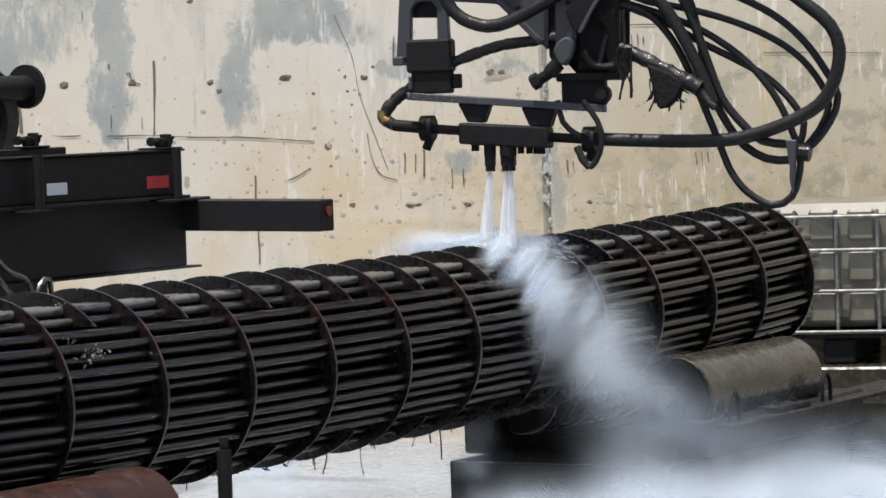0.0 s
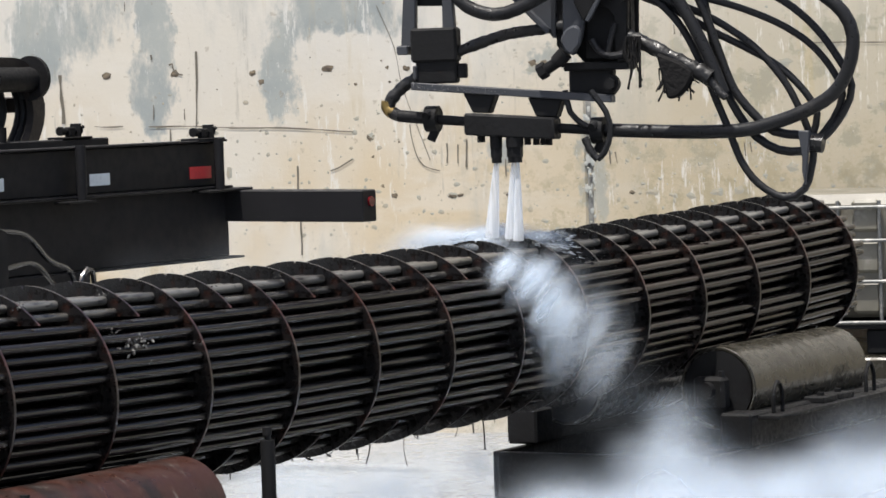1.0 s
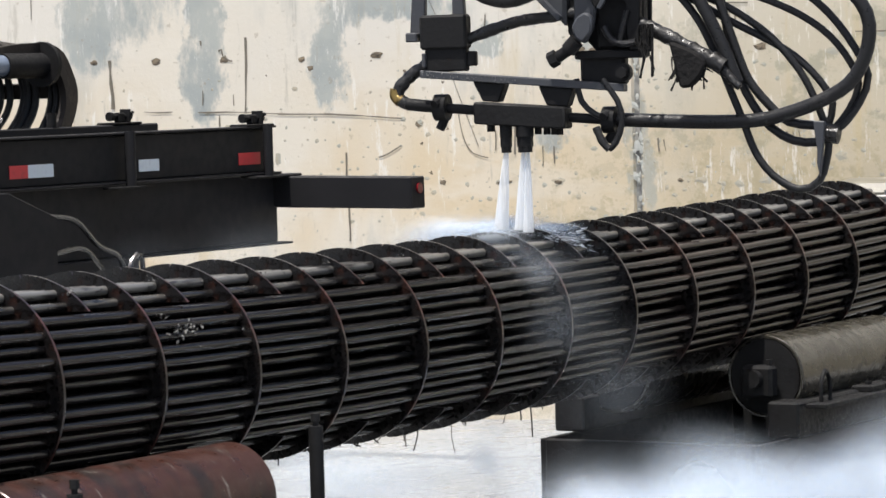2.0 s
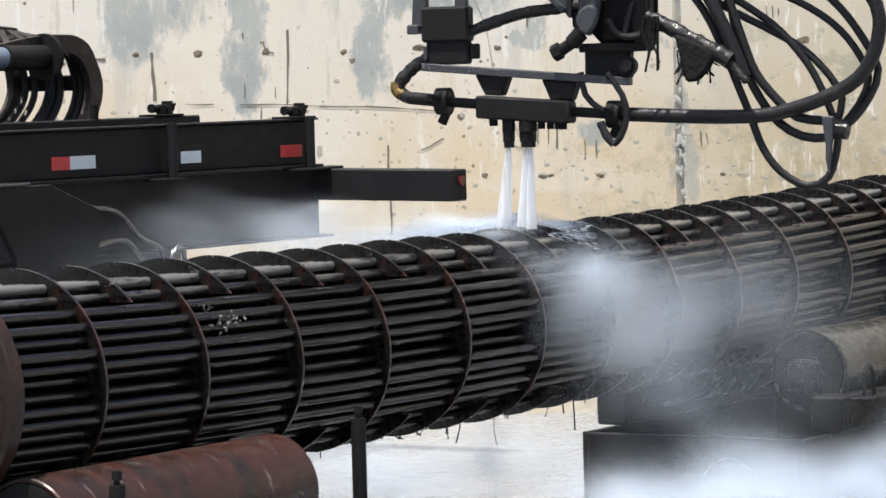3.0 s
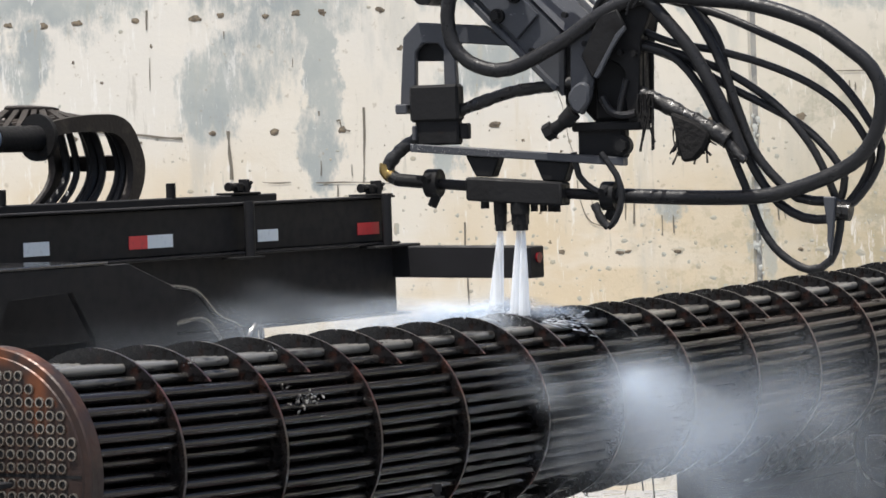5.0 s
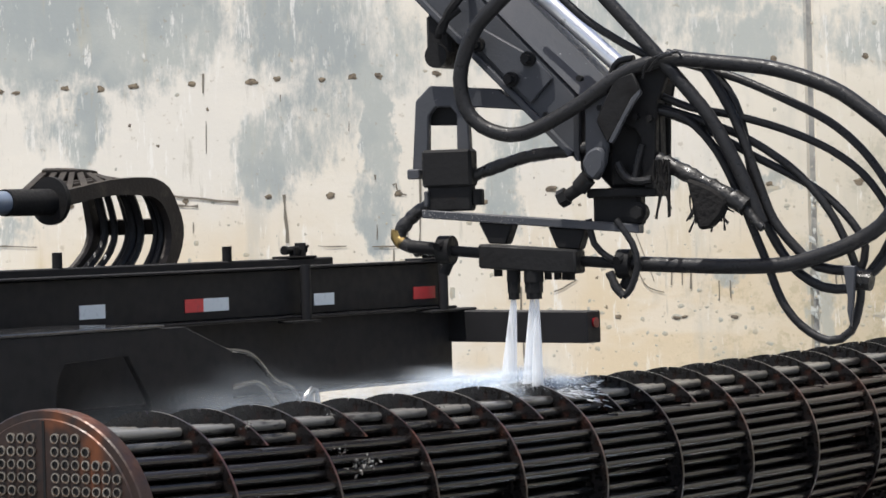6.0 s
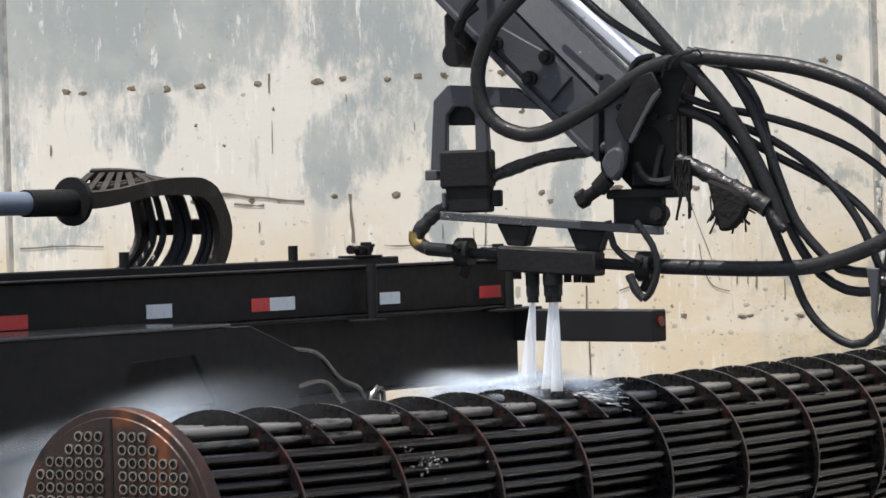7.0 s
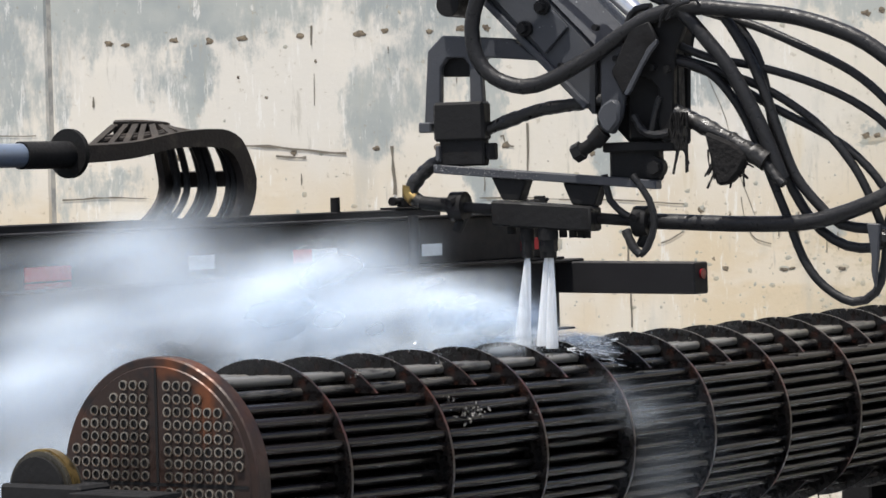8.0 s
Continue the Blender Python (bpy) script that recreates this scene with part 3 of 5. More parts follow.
def baffle_mesh(short):
    bm = B()
    n = 96
    outline = [(0.0, BAFFLE_R - 0.010), (-0.006, BAFFLE_R)]
    for k in range(1, n):
        a = math.tau * k / n + math.pi / 2
        outline.append((BAFFLE_R * math.cos(a), BAFFLE_R * math.sin(a)))
    outline.append((0.006, BAFFLE_R))
    if short:
        cut = 0.197
        outline = [p for p in outline if p[1] > cut]
        outline.sort(key=lambda p: math.atan2(p[1], p[0]))
        w = math.sqrt(BAFFLE_R ** 2 - cut ** 2)
        outline = [(w, cut), *outline, (-w, cut)]
    a = [bm.verts.new((0, y, z)) for y, z in outline]
    b = [bm.verts.new((0.0085, y, z)) for y, z in outline]
    bm.faces.new(a)
    bm.faces.new(b[::-1])
    for k in range(len(a)):
        bm.faces.new((a[k], a[k - 1], b[k - 1], b[k])).material_index = 1
    me = to_mesh("baffle", bm, BAFFLESTEEL, 30)
    me.materials.append(RIMRUST)
    return me


LONG, SHORT = baffle_mesh(False), baffle_mesh(True)
for i in range(25):
    x = 0.392 + 0.2175 * i
    ob = part("baffle", SHORT if i % 2 else LONG, None, bundle)
    ob.location = (x, 0, sag(x) + random.uniform(-.002, .002))
    ob.rotation_euler = (radians(random.uniform(-1.5, 1.5)), 0, 0)
    if i % 2:
        ob = part("baffle", SHORT, None, bundle)
        ob.location = (x, 0, sag(x))
        ob.rotation_euler = (math.pi, 0, 0)
# scale, rags and weed caught on the tubes
for x, y, z, s, count in ((0.98, -0.255, 0.13, 0.03, 16), (1.02, -0.27, 0.085, 0.012, 4), (0.9, -0.235, 0.17, 0.016, 7), (1.25, -0.265, 0.115, 0.012, 5), (0.62, -0.15, 0.245, 0.015, 10),
                        (1.02, -0.12, 0.262, 0.012, 10), (1.5, -0.14, 0.257, 0.01, 8), (0.5, -0.25, 0.15, 0.008, 4), (1.9, -0.1, 0.265, 0.012, 8), (2.3, -0.1, 0.262, 0.012, 8)):
    for k in range(count * 2):
        bm = B()
        r = bmesh.ops.create_icosphere(bm, subdivisions=1, radius=random.uniform(.05, .19) * s)
        c = Vector((x + random.gauss(0, s), y + random.gauss(0, s * .4), z + sag(x) + random.gauss(0, s * .35)))
        bmesh.ops.transform(bm, matrix=Matrix.Translation(c) @ Euler((k, k * 2, k)).to_matrix().to_4x4() @ Matrix.Diagonal((1.6, .8, .7, 1)), verts=r["verts"])
        part("scale_lump", bm, SCALE, bundle)
bm = B()
for k in range(34):
    x = random.uniform(1.2, 3.4)
    y = random.uniform(-.12, .2)
    z0 = sag(x) - math.sqrt(BAFFLE_R ** 2 - y * y) + .01
    l = random.choice((.02, .03, .04, .06, .1))
    sweep(bm, [(x, y, z0), (x + random.gauss(0, .006), y, z0 - l * .5), (x + random.gauss(0, .015), y, z0 - l)], random.uniform(.0012, .003), 5)
tagged(part("hanging_strands", bm, RAG, bundle, "black strands of dirt hanging under the tubes"), kind="stuff")

# ---------------------------------------------------------------- rollers and stands


def roller_stand(x0, x1, mat, label, z_off, reach=0.05, group="rollers under the bundle"):
    r = 0.145
    zc = -0.325 + z_off
    ob = thing("roller_stand", MB @ pose(0, 0, -AXIS_Z), label, "roller stand", group)
    H = AXIS_Z
    for y in (-0.30, 0.30):
        bm = B()
        n = 48
        prof = [(x0, 0.045), (x0, 0.105), (x0 + .012, 0.11), (x0 + .012, r - .012), (x0, r - .01), (x0, r - .003), (x0 + .004, r), (x1 - .004, r), (x1, r - .003), (x1, r - .012), (x1 - .01, r - .014), (x1 - .01, .045)]
        rings = [[bm.verts.new((x, y + q * math.cos(a * math.tau / n), H + zc + q * math.sin(a * math.tau / n))) for a in range(n)] for x, q in prof]
        for u, v in zip(rings, rings[1:]):
            for k in range(n):
                bm.faces.new((u[k], u[(k + 1) % n], v[(k + 1) % n], v[k]))
        bm.faces.new(rings[0])
        bm.faces.new(rings[-1])
        roll = part("roller", bm, mat, ob, "long steel support roller")
        for xe, sx in ((x0, -1), (x1, 1)):
            bm = B()
            rod(bm, (xe - .01 * sx, y, H + zc), (xe + .11 * sx, y, H + zc), 0.03)
            part("axle", bm, BLACKSTEEL, roll)
            bm = B()
            rod(bm, (xe - .011 * sx, y, H + zc), (xe + .002 * sx, y, H + zc), r - .015, 40)
            part("end_cap", bm, BLACKSTEEL, roll)
            if xe == x1:
                for k in range(22):
                    a = k * math.tau / 22
                    bm = B() if k == 0 else bm
                    if k == 0:
                        pass
                    rod(bm, (xe - .004, y + .122 * math.cos(a), H + zc + .122 * math.sin(a)), (xe + .008, y + .122 * math.cos(a), H + zc + .122 * math.sin(a)), .006, 6)
                part("bolt_circle", bm, BLACKSTEEL, roll)
            bm = B()
            box(bm, (xe + .05 * sx - .03, y - .06, H + zc - .07), (xe + .05 * sx + .03, y + .06, H + zc + .045), .012)
            part("bearing_block", bm, BLACKSTEEL, ob)
            bm = B()
            rod(bm, (xe + .05 * sx, y - .04, H + zc + .04), (xe + .05 * sx, y - .04, H + zc + .065), .012, 6)
            part("grease_nipple", bm, BLACKSTEEL, ob)
    for y in (-0.42, 0.42):
        bm = B()
        box(bm, (x0 - .12, y - .06, H + zc - .2), (x1 + .3, y + .06, H + zc - .075), .008)
        part("frame_beam", bm, BLACKSTEEL, ob)
        bm = B()
        box(bm, (x0 - reach, y - .012, H + zc - .62), (x1 + .25, y + .012, H + zc - .205), .003)
        part("side_panel", bm, BLACKSTEEL, ob)
    for x in (x0 - reach, x1 + .2):
        bm = B()
        box(bm, (x - .02, -.40, H + zc - .62), (x + .02, .40, H + zc - .205), .004)
        part("end_panel", bm, BLACKSTEEL, ob)
        for y in (-.42, .42):
            bm = B()
            box(bm, (x - .05, y - .05, 0.015), (x + .05, y + .05, H + zc - .625), .006)
            box(bm, (x - .1, y - .1, 0.0), (x + .1, y + .1, .014), .003)
            part("leg", bm, BLACKSTEEL, ob)
    bm = B()
    box(bm, (x0 - reach - .15, -.5, .045), (x1 + .3, .5, .06), .003)
    part("drip_tray", bm, BLACKSTEEL, ob)
    return ob


near = roller_stand(0.05, 1.10, RUSTROLL, "roller stand with rusty red-brown rollers under the bundle", -.018)
far = roller_stand(4.36, 5.32, OLIVEROLL, "black roller stand with worn olive rollers under the bundle", .012, .31)
zf = AXIS_Z - .313
for x in (4.42, 5.22):
    bm = B()
    sweep(bm, [(x - .035, -.50, zf - .1), (x - .035, -.50, zf - .02), (x, -.50, zf + .02), (x + .035, -.50, zf - .02), (x + .035, -.50, zf - .1)], .008, 8, step=.01)
    part("lifting_eye", bm, BLACKSTEEL, far)
for x in (4.8, 4.95):
    bm = B()
    box(bm, (x - .06, -.53, zf - .085), (x + .06, -.45, zf - .062), .004)
    rod(bm, (x, -.49, zf - .062), (x, -.49, zf - .05), .014, 6)
    part("clamp_plate", bm, BLACKSTEEL, far)
bm = B()
box(bm, (4.3, -.56, zf - .1), (6.1, -.36, zf - .085), .002)
part("deck_plate", bm, BLACKSTEEL, far)


def guide_post(x, y, top):
    ob = thing("guide_post", MB @ pose(x, y, -AXIS_Z), "upright wet dark steel guide post beside the roller", "post", "guide posts")
    h = AXIS_Z + top
    bm = B()
    rod(bm, (0, 0, 0), (0, 0, h - .035), .020, 20)
    part("post", bm, BLACKSTEEL, ob)
    bm = B()
    rod(bm, (0, 0, h - .035), (0, 0, h - .012), .008, 8)
    rod(bm, (0, 0, h - .022), (0, 0, h), .0125, 12)
    part("pin", bm, BLACKSTEEL, ob)
    bm = B()
    box(bm, (-.08, -.08, 0), (.08, .08, .012), .002)
    part("foot_plate", bm, BLACKSTEEL, ob)
    return ob


guide_post(1.362, -.40, -.145)
guide_post(0.19, -.47, -.19)

# drive wheel and frame before the tube sheet
drive = thing("end_stop_frame", MB @ pose(-.2, 0, -AXIS_Z), "black end stop frame with a guide wheel before the tube sheet", "frame")
bm = B()
box(bm, (-.06, .03, .92), (.06, .29, 1.02), .008)
part("beam", bm, BLACKSTEEL, drive)
bm = B()
box(bm, (-.1, -.22, .995), (.02, .029, 1.008), .002)
rod(bm, (.04, .02, .95), (.04, -.36, .95), .012, 12)
part("lower_plate", bm, BLACKSTEEL, drive)
for y in (-.2, .2):
    bm = B()
    box(bm, (-.04, y - .04, 0), (.04, y + .04, .905), .006)
    part("leg", bm, BLACKSTEEL, drive)
bm = B()
for q0, q1, r0 in ((-.025, .025, .098),):
    rod(bm, (q0, .19, 1.0), (q1, .19, 1.0), r0, 40)
wheel = part("guide_wheel", bm, OLIVEROLL, drive, "worn greyish steel guide wheel")
bm = B()
rod(bm, (-.012, .19, 1.0), (.012, .19, 1.0), .103, 44)
part("tread", bm, BRASS, wheel, "brass coloured worn wheel rim")
bm = B()
rod(bm, (-.035, .19, 1.0), (-.02, .19, 1.0), .085, 32)
part("hub", bm, BLACKSTEEL, wheel)

# ---------------------------------------------------------------- trailer with the boom machine behind the bundle
YT = 3.367
MT = MB @ pose(0, YT, -AXIS_Z)
trailer = thing("machine_trailer", MT, "long black steel machine trailer with red and white reflective tape", "trailer")
H = AXIS_Z


def tp(name, lo, hi, mat=TRAILERPAINT, bevel=.006, parent=None, label=""):
    bm = B()
    box(bm, (lo[0], lo[1], lo[2] + H), (hi[0], hi[1], hi[2] + H), bevel)
    return part(name, bm, mat, parent or trailer, label)


rail = tp("side_rail", (0.5, 0.0, .35), (6.75, .02, .55))
tp("top_flange", (0.5, -.04, .551), (6.76, .03, .562), parent=rail)
tp("bottom_flange", (0.5, -.05, .338), (6.78, .03, .349), parent=rail)
tp("side_box", (0.5, .03, .02), (6.85, .5, .337))
# two added dark blocks that stand in for the shade under the trailer
tp("underside_fill", (0.5, .31, -.95), (5.3, .5, .019))
tp("rear_fill", (4.9, .0, -.4), (5.72, .3, .019))
tp("box_lip", (6.55, -.06, .322), (6.93, .03, .336))
tp("bottom_lip", (5.6, .0, .008), (6.93, .5, .018))
tp("rear_rail", (0.5, 2.0, .35), (6.8, 2.06, .56))
tp("deck", (0.5, .04, .50), (6.7, 1.98, .53))
tp("inner_rail", (0.5, .55, .531), (6.65, .60, .585))
tp("rear_plate", (6.79, .04, .05), (6.84, 2.0, .49))
tp("fender_plate", (0.5, -.58, .360), (3.97, -.06, .372), WETPLATE)
# skirt with a wheel opening
bm = B()
plate(bm, [(.5, H - .8), (3.27, H - .8), (3.339, H + .179), (3.39, H + .249), (3.754, H + .263), (3.882, H + .084), (3.95, H - .8), (4.4, H - .8), (4.4, H + .25), (4.1, H + .358), (.5, H + .358)], -.57, -.54, .003)
part("skirt", bm, TRAILERPAINT, trailer)
for x, z0, z1 in ((5.60, .335, .566), (6.66, .339, .566)):
    bm = B()
    rod(bm, (x, -.055, H + z0 - .01), (x, -.055, H + z1), .023, 20)
    post = part("stake_post", bm, TRAILERPAINT, trailer)
    bm = B()
    box(bm, (x - .16, -.1, H + z0 - .016), (x + .05, -.02, H + z0 - .006), .002)
    part("step_plate", bm, BLACKSTEEL, post)
for x0, x1, z0, z1, mat in ((3.19, 3.45, .376, .431, TAPERED), (4.153, 4.312, .386, .442, TAPEWHITE), (4.827, 4.95, .388, .443, TAPERED), (4.951, 5.123, .388, .443, TAPEWHITE),
                            (5.731, 5.88, .386, .438, TAPEWHITE), (6.496, 6.67, .387, .442, TAPERED), (2.5, 2.68, .376, .431, TAPEWHITE)):
    tp("reflector_tape", (x0, -.0035, z0), (x1, -.0005, z1), mat, 0, label="red reflective tape" if mat is TAPERED else "white reflective tape")
# wheels
for wx in (3.61,):
    bm = B()
    rod(bm, (wx, -.50, .5), (wx, -.22, .5), .5, 40)
    ty = part("wheel", bm, TYRE, trailer, "black truck tyre under the skirt")
    bm = B()
    rod(bm, (wx, -.51, .5), (wx, -.47, .5), .28, 28, .24)
    part("rim", bm, BLACKSTEEL, ty)
# support leg under the rear end
tp("support_leg", (5.6, .3, -.98), (5.75, .45, .02))
tp("foot_pad", (5.5, .2, -1.0), (5.85, .55, -.98))
# outrigger
bm = B()
plate(bm, [(-.65, H + .335), (1.2, H + .34), (1.2, H + .195), (-.65, H + .19)], 6.80, 6.92, .006)
bmesh.ops.transform(bm, matrix=Matrix(((0, 1, 0, 0.02), (1, 0, 0, 0), (0, 0, 1, 0), (0, 0, 0, 1))), verts=bm.verts)
for v in bm.verts:
    if v.co.y < -.5:
        v.co.y += -.07
        v.co.z -= .02
beam = part("outrigger_beam", bm, TRAILERPAINT, trailer, "black outrigger beam with a red marker light")
bm = B()
rod(bm, (6.885, -.73, H + .262), (6.885, -.70, H + .262), .024, 20)
part("marker_light", bm, REDLENS, beam, "red marker light")
# stops with T-handles on the far rail and small studs
for x, yo, zo in ((6.39, .0, .0), (6.62, -.58, -.024)):
    bm = B()
    box(bm, (x - .1, yo + .54, zo + H + .585), (x + .12, yo + .64, zo + H + .595), .003)
    box(bm, (x - .012, yo + .57, zo + H + .595), (x + .03, yo + .61, zo + H + .64), .006)
    box(bm, (x + .05, yo + .56, zo + H + .595), (x + .062, yo + .62, zo + H + .655), .003)
    clampb = part("clamp", bm, BLACKSTEEL, trailer)
    bm = B()
    rod(bm, (x - .06, yo + .59, zo + H + .622), (x + .08, yo + .59, zo + H + .622), .011, 12)
    rod(bm, (x - .072, yo + .59, zo + H + .622), (x - .05, yo + .59, zo + H + .622), .021, 12)
    rod(bm, (x + .07, yo + .59, zo + H + .622), (x + .09, yo + .59, zo + H + .622), .018, 12)
    rod(bm, (x + .075, yo + .56, zo + H + .64), (x + .09, yo + .62, zo + H + .605), .008, 8)
    part("clamp_screw", bm, BLACKSTEEL, clampb)
for x in (5.865, 4.7):
    bm = B()
    rod(bm, (x, .57, H + .585), (x, .57, H + .65), .022, 12)
    part("stud", bm, BLACKSTEEL, trailer)
# loose cables before the trailer
for pts in ([(4.75, .24), (4.95, .21), (5.1, .10), (5.25, .04), (5.3, -.1)], [(4.8, .08), (5.0, .09), (5.15, -.02), (5.28, -.08)], [(5.28, -.1), (5.33, .02), (5.4, .04), (5.42, -.1)], [(3.0, .0), (3.3, -.1), (3.5, -.3)]):
    bm = B()
    sweep(bm, [(x, -.24, H + z) for x, z in pts], .012, 8)
    part("loose_cable", bm, WETPLATE, trailer)

# ---------------------------------------------------------------- telescopic rod and hose carrier on the trailer
YR = YT + 1.2
rod_thing = thing("telescopic_rod", MB @ pose(7.2, YR, 0), "blue-grey telescopic rod with a round black end flange", "rod")
bm = B()
rod(bm, (-4.5, 0, .87), (-.26, 0, .87), .052, 24)
part("rod", bm, RODPAINT, rod_thing, "smooth blue-grey rod")
bm = B()
rod(bm, (-.28, 0, .87), (.02, 0, .87), .06, 24)
part("collar", bm, BLACKSTEEL, rod_thing)
bm = B()
rod(bm, (.02, 0, .875), (.045, 0, .875), .108, 40)
part("flange", bm, BLACKSTEEL, rod_thing)
bm = B()
rod(bm, (.045, 0, .875), (.075, 0, .875), .045, 16)
part("boss", bm, BLACKSTEEL, rod_thing)

carrier = thing("hose_carrier", MB @ pose(7.17, YR, 0), "looped dark steel hose carrier with black hoses inside", "hose carrier")
CARRIER_OUT = [(-1.19, .909), (-.99, .914), (-.817, .926), (-.582, .960), (-.422, .973), (-.28, .976), (-.20, .970), (-.106, .930), (-.045, .845), (-.005, .748), (-.021, .65), (-.075, .56), (-.14, .50)]
CARRIER_IN = [(-1.19, .832), (-.99, .840), (-.82, .855), (-.585, .890), (-.42, .896), (-.30, .893), (-.235, .888), (-.165, .855), (-.118, .79), (-.098, .715), (-.115, .635), (-.165, .55), (-.23, .495)]
CARRIER_SKEW = [(.66, .122), (.58, .119), (.50, .105), (.36, .066), (.26, .046), (.02, .035), (-.04, .03), (-.10, .02), (-.13, .01), (-.14, 0), (-.17, 0), (-.24, 0), (-.30, 0)]


def carrier_line(f, k):
    """A line round the loop: f from the near (0) to the far side (1), k from the inner (0) to the outer edge (1)."""
    return [Vector((i[0] + (o[0] - i[0]) * k + f * d[0], .40 * f, i[1] + (o[1] - i[1]) * k + f * d[1])) for o, i, d in zip(CARRIER_OUT, CARRIER_IN, CARRIER_SKEW)]


def carrier_band(bm, f, width, k0, k1, first=0):
    lines = [smooth_path(carrier_line(g, k)[first:], .05) for g, k in ((f, k0), (f + width, k0), (f + width, k1), (f, k1))]
    n = min(len(q) for q in lines)
    va = [[bm.verts.new(q[int(i * (len(q) - 1) / (n - 1))]) for i in range(n)] for q in lines]
    for i in range(n - 1):
        for j in range(4):
            bm.faces.new((va[j][i], va[j][i + 1], va[(j + 1) % 4][i + 1], va[(j + 1) % 4][i]))
    for i in (0, -1):
        bm.faces.new([v[i] for v in va])


for f in (0.0, .92):
    bm = B()
    carrier_band(bm, f, .08, 0, 1)
    part("side_chain", bm, FOULED, carrier)
for i, w in ((0.05, .05), (.7, .04), (1.3, .045), (1.9, .04), (2.45, .045), (3.0, .04), (3.6, .045), (4.3, .05), (5.2, .05), (8.9, .075)):
    near_line, far_line = carrier_line(.06, .75), carrier_line(.94, .75)
    j, u = int(i), i % 1
    p0, p1 = near_line[j].lerp(near_line[j + 1], u), far_line[j].lerp(far_line[j + 1], u)
    d = (near_line[j + 1] - near_line[j]).normalized() * w / 2
    nrm = d.cross(p1 - p0).normalized() * .008
    bm = B()
    vs = [bm.verts.new(q) for q in (p0 - d - nrm, p0 + d - nrm, p1 + d - nrm, p1 - d - nrm, p0 - d + nrm, p0 + d + nrm, p1 + d + nrm, p1 - d + nrm)]
    for fc in ((0, 1, 2, 3), (4, 5, 6, 7), (0, 1, 5, 4), (1, 2, 6, 5), (2, 3, 7, 6), (3, 0, 4, 7)):
        bm.faces.new([vs[q] for q in fc])
    part("cross_bar", bm, FOULED, carrier)
for f, k, r in ((.46, .55, .022), (.54, .6, .02)):
    bm = B()
    sweep(bm, carrier_line(f, k)[:7], .016, 8)
    part("divider_strip", bm, FOULED, carrier)
for f, k, r in ((.16, .35, .018), (.25, .5, .017), (.42, .4, .02), (.50, .3, .02), (.57, .5, .019), (.72, .4, .017), (.84, .4, .021)):
    bm = B()
    sweep(bm, carrier_line(f, k)[3:], r, 8)
    part("hose", bm, RUBBER, carrier)

# ---------------------------------------------------------------- water jet arm
arm = thing("hydraulic_crane", arm_pose(0), "dark grey hydraulic boom with a black nozzle manifold and hoses", "crane")

# boom: a bent box section
bd = Vector((.53, 0, -.531)).normalized()
bn = Vector((.531, 0, .53)).normalized()
low0, low1 = Vector((-1.4, 0, 2.518)), Vector((.235, 0, .88))
wide = (Vector((.03, 0, 1.393)) - Vector((-.295, 0, 1.411))).dot(bn)
bm = B()
o = [low0, Vector((.180, 0, .934)), Vector((.207, 0, .90)), Vector((.211, 0, 1.105)), low0 + bn * (wide - .06)]
plate(bm, [(p.x, p.z) for p in o], .02, .24, .012)
boom = part("boom", bm, GREYPAINT, arm, "dark grey painted boom box section")
bm = B()
o = [low0 + bn * .012 - Vector((0, 0, 0)), low0 + bn * .05, Vector((.20, 0, 1.0)), Vector((.165, 0, .965))]
plate(bm, [(p.x, p.z) for p in (low0 + bn * -.006, low0 + bn * .014, Vector((.19, 0, .926)) + bn * .014, Vector((.19, 0, .926)) - bn * .006)], .004, .26, .004)
part("bottom_flange", bm, GREYPAINT, boom)
bm = B()
lo0, lo1, hi0, hi1 = low0 + bn * (wide - .07), Vector((.255, 0, 1.065)), low0 + bn * wide, Vector((.30, 0, 1.12))
vs = [bm.verts.new((p.x, y, p.z)) for p, y in ((lo0, .018), (lo1, .018), (hi1, .10), (hi0, .10), (lo0, .20), (lo1, .20), (hi1, .19), (hi0, .19))]
for f in ((0, 1, 2, 3), (3, 2, 6, 7), (7, 6, 5, 4), (4, 5, 1, 0), (0, 3, 7, 4), (1, 5, 6, 2)):
    bm.faces.new([vs[i] for i in f])
part("sloped_edge", bm, GREYPAINT, boom)
bm = B()
c = Vector((.045, 0, 1.178))
plate(bm, [((c + bd * a + bn * b).x, (c + bd * a + bn * b).z) for a, b in ((-.2, -.045), (.085, -.05), (.085, .05), (.0, .055), (-.2, .0))], .004, .022, .003)
part("bolted_plate", bm, GREYPAINT, boom)
for x, z in ((.014, 1.155), (.070, 1.213), (-.091, 1.262)):
    bm = B()
    rod(bm, (x, -.012, z), (x, .006, z), .022, 20)
    rod(bm, (x, -.034, z), (x, -.01, z), .015, 6)
    part("bolt", bm, BLACKSTEEL, boom)
bm = B()
rod(bm, (-1.0, .12, 2.37), (.36, .12, 1.139), .026, 24)
ram = part("ram_rod", bm, CHROME, arm, "bright chromed hydraulic rod")
bm = B()
rod(bm, (.31, .12, 1.184), (.37, .12, 1.13), .034, 20)
rod(bm, (.35, .07, 1.14), (.35, .17, 1.14), .05, 20)
part("ram_end", bm, BLACKSTEEL, arm)
bm = B()
rod(bm, (-.23, .0, 1.235), (-.23, .12, 1.235), .036, 20)
box(bm, (-.27, .02, 1.235), (-.19, .1, 1.36), .01)
part("lug", bm, BLACKSTEEL, arm)
bm = B()
sweep(bm, [(-.2, -.02, 1.3), (-.17, -.03, 1.36), (-.13, -.02, 1.41), (-.12, 0, 1.45)], .014, 8)
